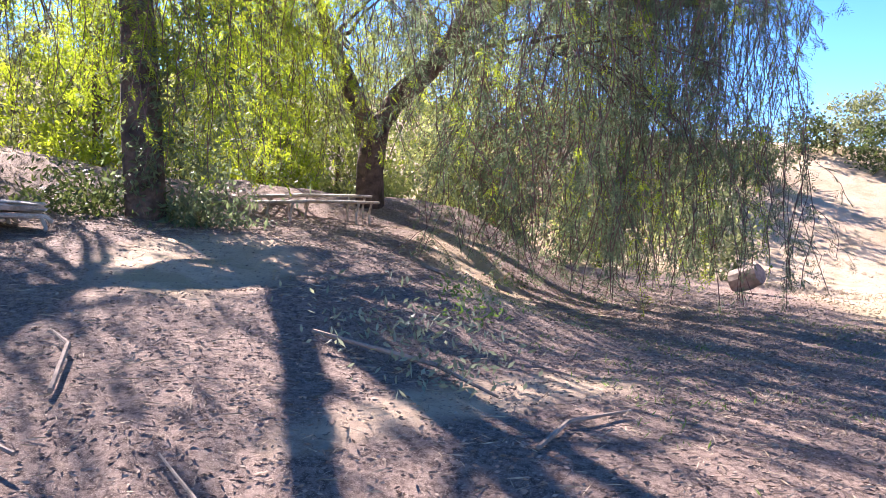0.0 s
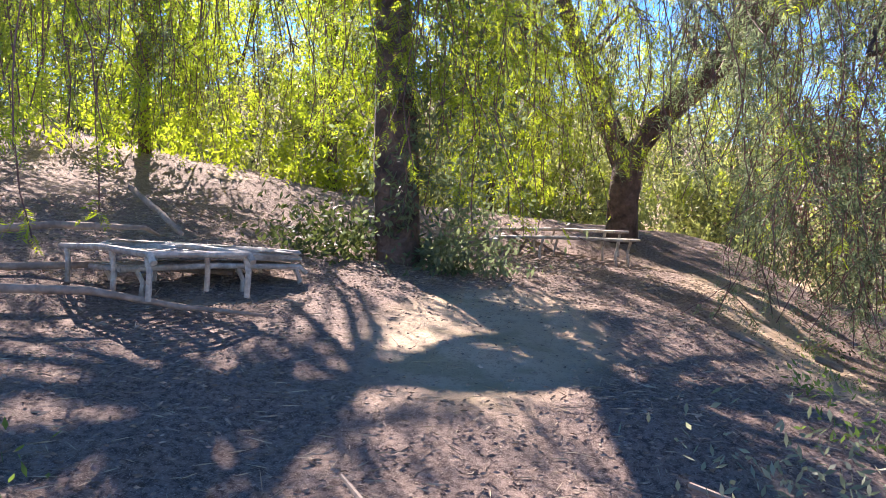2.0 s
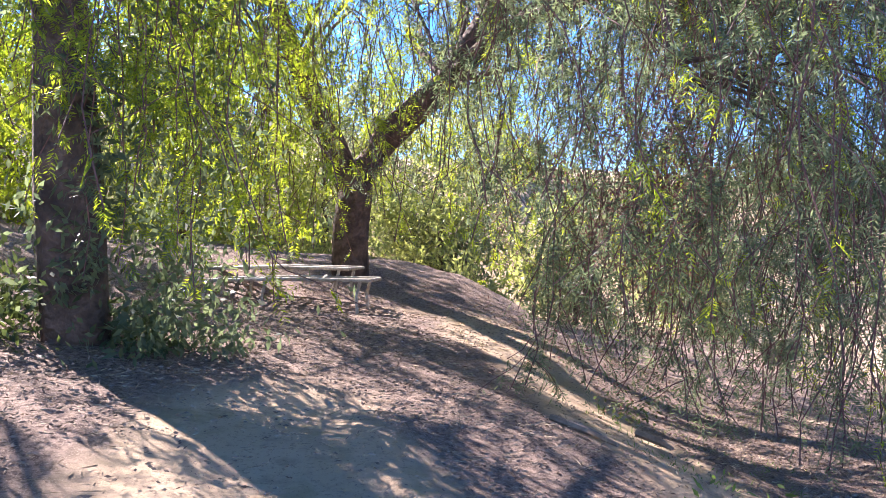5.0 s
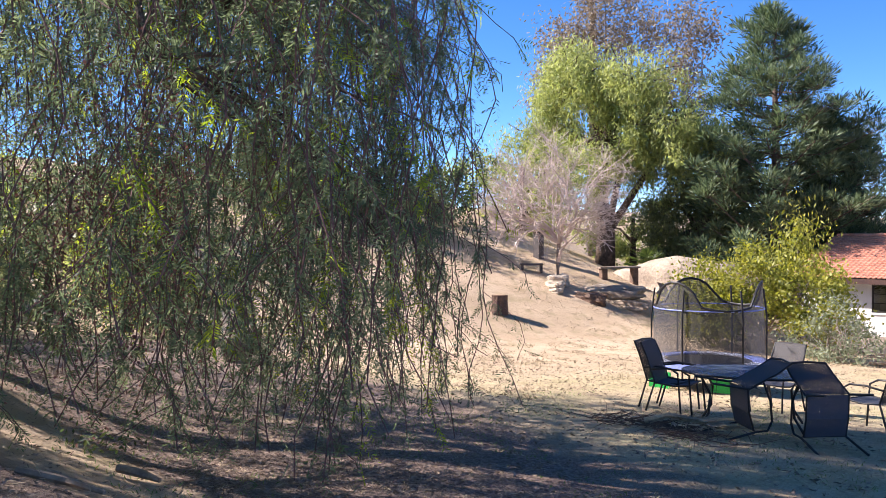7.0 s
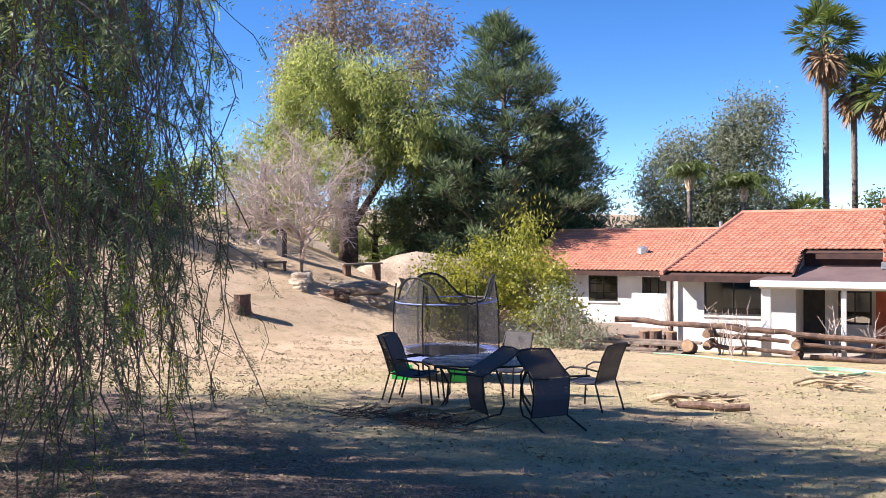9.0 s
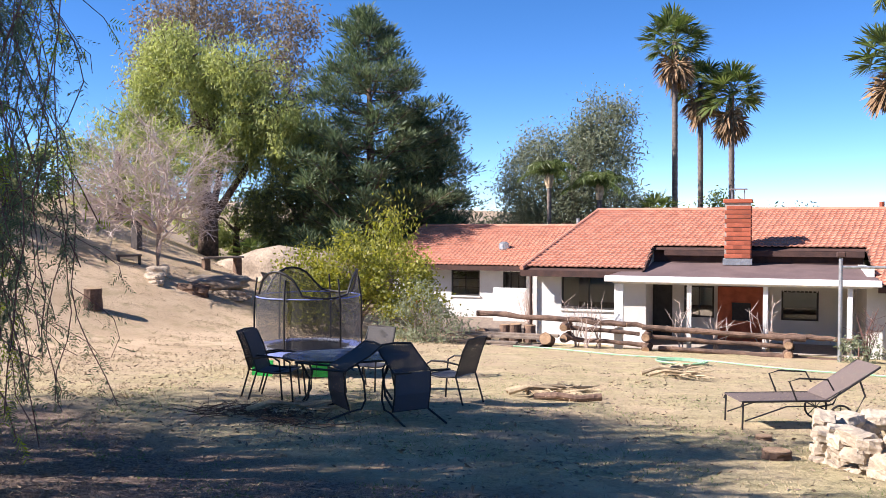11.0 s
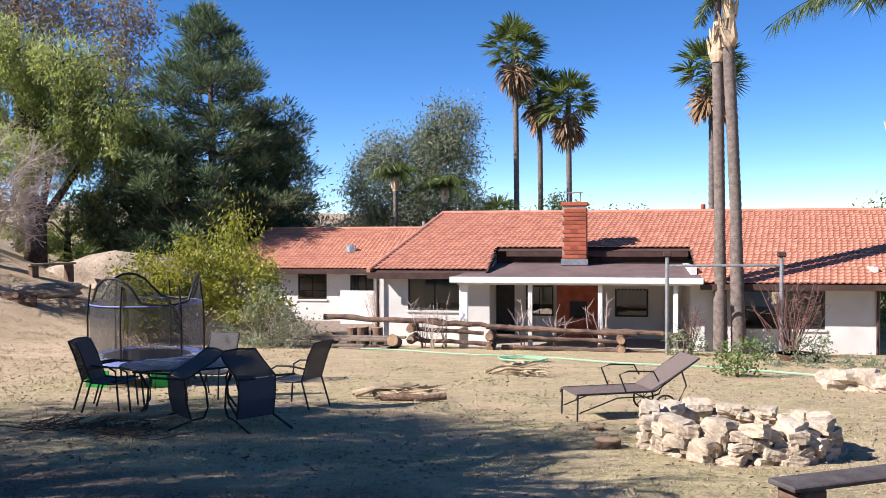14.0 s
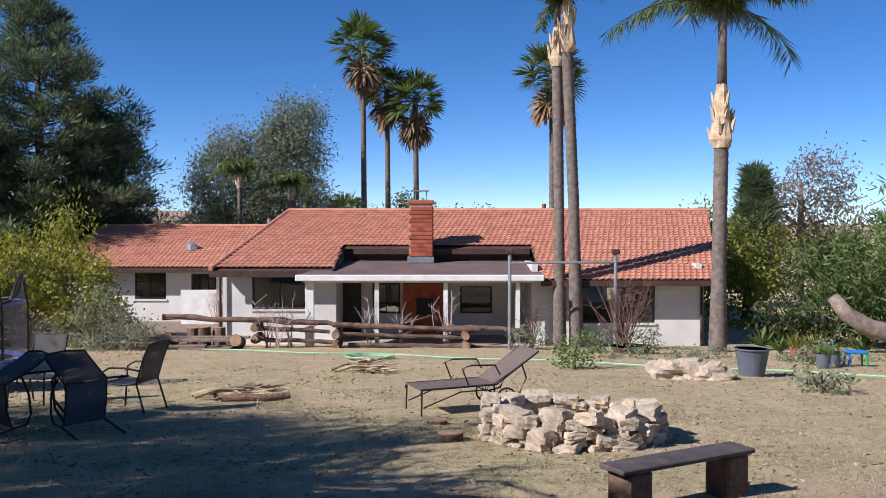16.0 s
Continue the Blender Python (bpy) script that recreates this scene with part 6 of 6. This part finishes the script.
for x, y, r, h, m, lb in ((8.5, 19.6, 0.17, 0.34, M_BUCKET, "dark plastic plant pot in the garden bed"), (9.0, 20.2, 0.15, 0.3, M_BUCKET, "dark plastic plant pot in the garden bed"), (9.1, 22.6, 0.17, 0.3, M_TERRA, "terracotta pot with reedy plant"), (9.5, 22.5, 0.15, 0.26, M_TERRA, "terracotta pot with reedy plant")):
    p = thing("plant_pot", lb, "pot", x, y, gz(x, y))
    part("body", tube([(0, 0, 0), (0, 0, h), (0, 0, h), (0, 0, h * 0.75)], [r * 0.75, r, r * 0.9, r * 0.8], 20), m, p)
    r2 = np.random.default_rng(int(x * 31))
    Q = np.stack([r2.normal(size=60) * r * 0.4, r2.normal(size=60) * r * 0.4, 0 * r2.normal(size=60) + h * 0.75], 1)
    part("plant", quads(leaf_quads(Q, r2.normal(size=Q.shape) * np.array([0.4, 0.4, 0.1]) + np.array([0, 0, 1.0]), 0.5 if m is M_TERRA else 0.3, 0.03, r2)), L_CITRUS if m is M_TERRA else L_WEED, p)
# garden hose across the lawn
hp = [(-7.2 + i * 0.25, 26.2 - 0.085 * i * (1 + 0.01 * i) + 0.25 * math.sin(i * 0.35)) for i in range(66)]
tagged(part("garden_hose", tube([(a, b, gz(a, b) + 0.035) for a, b in hp], 0.022, 6), M_HOSE), "pale green garden hose laid across the lawn", "hose")
tagged(part("hose_coil", join([tube([(-1.9 + (0.5 + 0.06 * k) * math.cos(a / 16 * 6.283), 22.6 + (0.35 + 0.04 * k) * math.sin(a / 16 * 6.283), gz(-1.9, 22.6) + 0.05 + 0.02 * k) for a in range(17)], 0.02, 5, False) for k in range(3)]), M_HOSE), "loose coil of green hose on the lawn", "hose")


def dead_frond(x, y, ln, rz, seed, label):
    rng = np.random.default_rng(seed)
    e = thing("palm_frond", label, "frond", x, y, gz(x, y) + 0.03, rz, "fallen fronds")
    part("stalk", tube([(0, 0, 0.03), (ln * 0.3, 0.1, 0.12), (ln * 0.7, 0.15, 0.1), (ln, 0.05, 0.02)], [0.05, 0.035, 0.02, 0.006], 6), M_STRAW, e)
    t = rng.uniform(0.25, 1, 90)
    P = np.stack([t * ln, 0.12 + 0 * t, 0.06 + 0 * t], 1)
    D = np.stack([rng.uniform(0.2, 1, 90), rng.normal(size=90), rng.uniform(-0.02, 0.12, 90)], 1)
    part("leaflet", quads(leaf_quads(P, D, 0.42, 0.03, rng)), M_STRAW, e)


for i, (x, y, ln, rz) in enumerate(((-3.95, 13.85, 1.0, -18), (-3.85, 13.6, 1.1, 6), (-3.6, 13.75, 0.9, 20), (-2.4, 18.7, 1.1, 15), (-1.9, 18.9, 0.9, 60), (-2.2, 18.5, 1.0, -10), (-6.2, 9.7, 0.9, 10))):
    dead_frond(x, y, ln, rz, i, "fallen dry palm frond lying on the lawn")

tagged(part("fallen_limb", tube([(a, b, gz(a, b) + c) for a, b, c in ((-3.4, 13.5, 0.04), (-3.0, 13.38, 0.09), (-2.7, 13.4, 0.06), (-2.35, 13.5, 0.1))], [0.05, 0.06, 0.055, 0.06], 9, True, 0.25, np.random.default_rng(8)), M_LOG), "curved dead limb lying beside dry fronds", "branch")
r3 = np.random.default_rng(91)
for hx, hy, hn, hs in ((-6.3, 9.8, 90, 0.4), (-5.4, 9.4, 60, 0.35)):
    its = []
    for _ in range(hn):
        a, b, th = hx + r3.normal() * hs, hy + r3.normal() * hs * 0.5, r3.uniform(0, 6.28)
        ln, z0 = r3.uniform(0.2, 0.6), gz(a, b)
        its.append(tube([(a, b, z0 + 0.02), (a + 0.5 * ln * math.cos(th), b + 0.5 * ln * math.sin(th), z0 + r3.uniform(0.03, 0.08)), (a + ln * math.cos(th), b + ln * math.sin(th), z0 + r3.uniform(0.02, 0.12))], [0.007, 0.005, 0.003], 4, False))
    tagged(part("brush_heap", join(its), M_BENCHLEG), "low heap of dry brown twigs beside the patio chairs", "twigs", kind="stuff")

# ---- old loungers under the trees ----
def cot(x, y, rz, ln, w, h, label, cover=False, z=None):
    e = thing("old_cot", label, "lounger", x, y, gz(x, y) if z is None else z, rz, "old loungers under trees")
    part("frame_rail", tube([(0, 0, h), (ln * 0.5, 0, h + 0.02), (ln, 0, h), (ln + 0.06, 0, h - 0.05)], 0.022, 8), M_CREAM, e)
    part("frame_rail", tube([(0, w, h), (ln * 0.5, w, h + 0.02), (ln, w, h), (ln + 0.06, w, h - 0.05)], 0.022, 8), M_CREAM, e)
    for a in (0.0, ln):
        part("end_rail", tube([(a, 0, h), (a, w, h)], 0.02, 8), M_CREAM, e)
    for a in (0.12, ln - 0.05, ln * 0.62):
        for b in (0.0, w):
            part("leg", tube([(a, b, h), (a + 0.05, b, h * 0.5), (a + 0.03, b, -0.06)], 0.02, 8), M_CREAM, e)
    for k in range(14):
        a = ln * (k + 0.5) / 14
        part("strap", boxes((a - 0.022, a + 0.022, 0, w, h - 0.012 + (0.035 if cover else 0), h - 0.006 + (0.035 if cover else 0))), M_CREAM, e)
    for k in range(5):
        b = w * (k + 0.5) / 5
        part("long_strap", boxes((0, ln, b - 0.02, b + 0.02, h - 0.004, h + 0.002)), M_CREAM, e)
    return e


cot(-10.3, 1.25, -106, 2.0, 0.62, 0.4, "worn cream tube lounger with straps below the tree")
cot(-11.0, 1.1, -112, 2.0, 0.6, 0.42, "second worn cream lounger behind the first")
cot(-3.2, -3.15, 51, 1.7, 0.65, 0.22, "rusty strapped lounger frame among fallen branches")
cot(-3.0, -2.55, 143, 1.5, 0.6, 0.2, "low grey lounger covered with a pale mat", True)
mt = part("lounger_mat", rock_mesh(np.random.default_rng(3), 1.5, 0.7, 0.1, 4, 0.1), M_CREAM)
tagged(mt, "pale crumpled mat lying on the low lounger", "mat").matrix_basis = pose(-3.85, -2.35, gz(-3.85, -2.35) + 0.24, 0, 3, 143)
M_DEADWOOD = mat("dead_wood", (0.34, 0.26, 0.19), (0.21, 0.16, 0.12), 6, 0.95, 0.5, 25)
for i, pts in enumerate(([(-1.3, -3.4, 0.45), (-2.2, -3.0, 0.55), (-2.9, -2.7, 0.5), (-3.5, -2.9, 0.3)], [(-1.0, -2.9, 0.25), (-1.4, -2.2, 0.3), (-1.7, -1.8, 0.15), (-1.9, -1.3, 0.03)], [(-1.9, -3.6, 0.05), (-2.8, -2.9, 0.12), (-3.4, -2.2, 0.04)], [(-4.2, -3.6, 0.7), (-3.7, -3.0, 0.5), (-3.3, -2.6, 0.4)])):
    tagged(part("fallen_branch", tube([(a - 0.7, b, gz(a - 0.7, b) + c * 0.8) for a, b, c in pts], [0.03, 0.026, 0.02, 0.01][:len(pts)], 8, True, 0.2, np.random.default_rng(i)), M_DEADWOOD, smooth=True), "bleached fallen branch leaning on the old loungers", "branch", "fallen branches")
x, y = -14.4, 9.0
sb = thing("cut_block", "pale sawn trunk block lying at the foot of slope", "log", x, y, gz(x, y) + 0.2, 40)
part("trunk_block", tube([(-0.3, 0, 0.0), (0, 0, 0.1), (0.3, 0, 0.22)], [0.26, 0.25, 0.22], 12, True, 0.15, np.random.default_rng(2)), M_BARKGREY, sb)

# sticks that stand out on the ground
rng = np.random.default_rng(40)
for pts, r in (([(0.32, 0.2), (0.0, 0.12), (-0.25, 0.06), (-0.47, -0.1)], 0.014), ([(-5.9, 2.75), (-5.75, 2.85), (-5.6, 2.9)], 0.03), ([(-5.3, 1.9), (-5.1, 2.1), (-4.85, 2.2)], 0.025), ([(-5.4, 2.1), (-5.1, 2.2)], 0.02), ([(0.9, 0.3), (0.4, -0.5)], 0.01), ([(-0.9, 1.2), (-0.6, 1.9), (-0.2, 2.2)], 0.014), ([(0.5, 2.3), (0.1, 2.5), (-0.3, 2.9)], 0.012), ([(1.4, 1.2), (0.8, 0.8)], 0.011)):
    tagged(part("stick", tube([(a, b, gz(a, b) + 0.035 + rng.uniform(0, 0.02)) for a, b in pts], [r] * (len(pts) - 1) + [r * 0.5], 6), M_DEADWOOD), "dry grey stick lying on leaf litter", "stick", "sticks on the ground")
# wilted cut greens and seedlings
for i, (x, y, s, lf, lb, nn) in enumerate(((-1.0, 1.7, 0.45, L_SAGE, "heap of wilted cut greens on the litter", 240), (-0.4, 2.0, 0.35, L_SAGE, "heap of wilted cut greens on the litter", 160), (-2.1, 2.2, 0.25, L_WEED, "leafy green seedling on the bank", 110), (-3.3, 2.2, 0.25, L_WEED, "leafy green seedling on the bank", 90), (0.2, -1.4, 0.3, L_WEED, "low green weed patch in the litter", 170), (0.7, -1.15, 0.25, L_WEED, "low green weed patch in the litter", 120), (2.6, -0.2, 0.15, L_WEED, "low green weed patch in the litter", 60), (-6.8, 3.0, 0.3, L_DARK, "leafy green seedling on the bank", 120))):
    e = thing("weed", lb, "weed", x, y, gz(x, y) + 0.02)
    r2 = np.random.default_rng(200 + i)
    P = r2.normal(size=(nn, 3)) * np.array([s, s, 0.0]) * 0.6 + np.abs(r2.normal(size=(nn, 1))) * np.array([0, 0, s * 0.35])
    part("leaves", quads(leaf_quads(P, r2.normal(size=P.shape) + np.array([0, 0, 0.5]), 0.062, 0.02, r2)), lf, e)

# ---- litter and grass, past counting ----
def scatter(rng, n, x0, x1, y0, y1, dens):
    x, y = rng.uniform(x0, x1, n), rng.uniform(y0, y1, n)
    k = rng.random(n) < dens(x, y)
    return x[k], y[k]


rng = np.random.default_rng(55)
gl = lambda x, y: np.array([noise.fractal(Vector((a * 0.8, b * 0.8, 3.1)), 1.0, 2.0, 4) for a, b in zip(x, y)])
surf = lambda x, y: ground_z(x, y) + gl(x, y) * (0.035 + 0.05 * step(6, 0, y) * step(9, 2, x)) * step(36, 29, y)
lden = lambda x, y: (0.25 + 0.75 * np.clip(1.2 - 2.2 * np.exp(-((x + 3.4) / 2.0) ** 2 - ((y - 0.1) / 0.75) ** 2) - 2 * np.exp(-((x + 6.0) / 2.4) ** 2 - ((y - 2.55) / 0.6) ** 2), 0, 1)) * step(-14, -9, x) * step(7.5, 4, y)
x, y = scatter(rng, 105000, -13, 5, -6, 7, lden)
P = np.stack([x, y, surf(x, y) + 0.006], 1)
D = np.concatenate([rng.normal(size=(len(x), 2)), rng.normal(size=(len(x), 1)) * 0.15], 1)
tagged(part("leaf_litter", quads(leaf_quads(P, D, 0.036, 0.012, rng)), M_SCRAP), "brown dry leaf scraps scattered under trees", "leaf litter", kind="stuff")
x, y = scatter(rng, 15000, -12, 5, -6, 7, lden)
P = np.stack([x, y, surf(x, y) + 0.01], 1)
D = np.concatenate([rng.normal(size=(len(x), 2)), np.abs(rng.normal(size=(len(x), 1))) * 0.1], 1)
tagged(part("twig_litter", quads(leaf_quads(P, D, 0.11, 0.006, rng)), M_STRAW), "pale dry twigs scattered under trees", "twigs", kind="stuff")
x, y = scatter(rng, 130000, -13, 11, 4.0, 27, lambda x, y: np.clip(1.25 - (y - 4.5) / 18, 0.12, 1) * (0.35 + 0.65 * (gl(x * 1.3, y * 1.3) > -0.05)))
P = np.stack([x, y, surf(x, y) - 0.004], 1)
D = rng.normal(size=P.shape) * np.array([0.6, 0.6, 0.1]) + np.array([0, 0, 0.55])
tagged(part("dry_grass", quads(leaf_quads(P, D, 0.042, 0.007, rng)), M_STRAW), "short dry straw-coloured grass blades", "grass", kind="stuff")
x, y = scatter(rng, 40000, -9, 9, 2.5, 20, lambda x, y: np.clip(1.25 - (y - 2.5) / 16, 0.1, 1) * (gl(x * 0.9 + 5, y * 0.9) > 0.12))
P = np.stack([x, y, surf(x, y) - 0.004], 1)
D = rng.normal(size=P.shape) * np.array([0.6, 0.6, 0.1]) + np.array([0, 0, 0.6])
tagged(part("green_grass", quads(leaf_quads(P, D, 0.055, 0.007, rng)), L_WEED), "thin patches of low green grass", "grass", kind="stuff")
x, y = scatter(rng, 26000, -14, 11, 4.0, 26, lambda x, y: np.clip(1.2 - (y - 4.0) / 20, 0.15, 1) * (0.25 + 0.75 * (gl(x * 0.7 - 4, y * 0.7) > 0.0)))
P = np.stack([x, y, surf(x, y) + 0.008], 1)
D = rng.normal(size=P.shape) * np.array([1, 1, 0.2])
tagged(part("lawn_litter", quads(leaf_quads(P, D, 0.07, 0.026, rng)), M_SCRAP), "brown dead leaves and bits strewn on the lawn", "leaf litter", kind="stuff")
x, y = scatter(rng, 5000, -26, -8, 10, 33, lambda x, y: 0.2 + 0.8 * (gl(x * 0.6, y * 0.6) > 0.05))
x, y = np.repeat(x, 6) + rng.normal(size=6 * len(x)) * 0.07, np.repeat(y, 6) + rng.normal(size=6 * len(y)) * 0.07
P = np.stack([x, y, surf(x, y)], 1)
D = rng.normal(size=P.shape) * np.array([0.7, 0.7, 0.1]) + np.array([0, 0, 0.6])
tagged(part("slope_weeds", quads(leaf_quads(P, D, 0.085, 0.014, rng)), M_STRAW), "low dry tufts of weed on bare soil", "grass", kind="stuff")
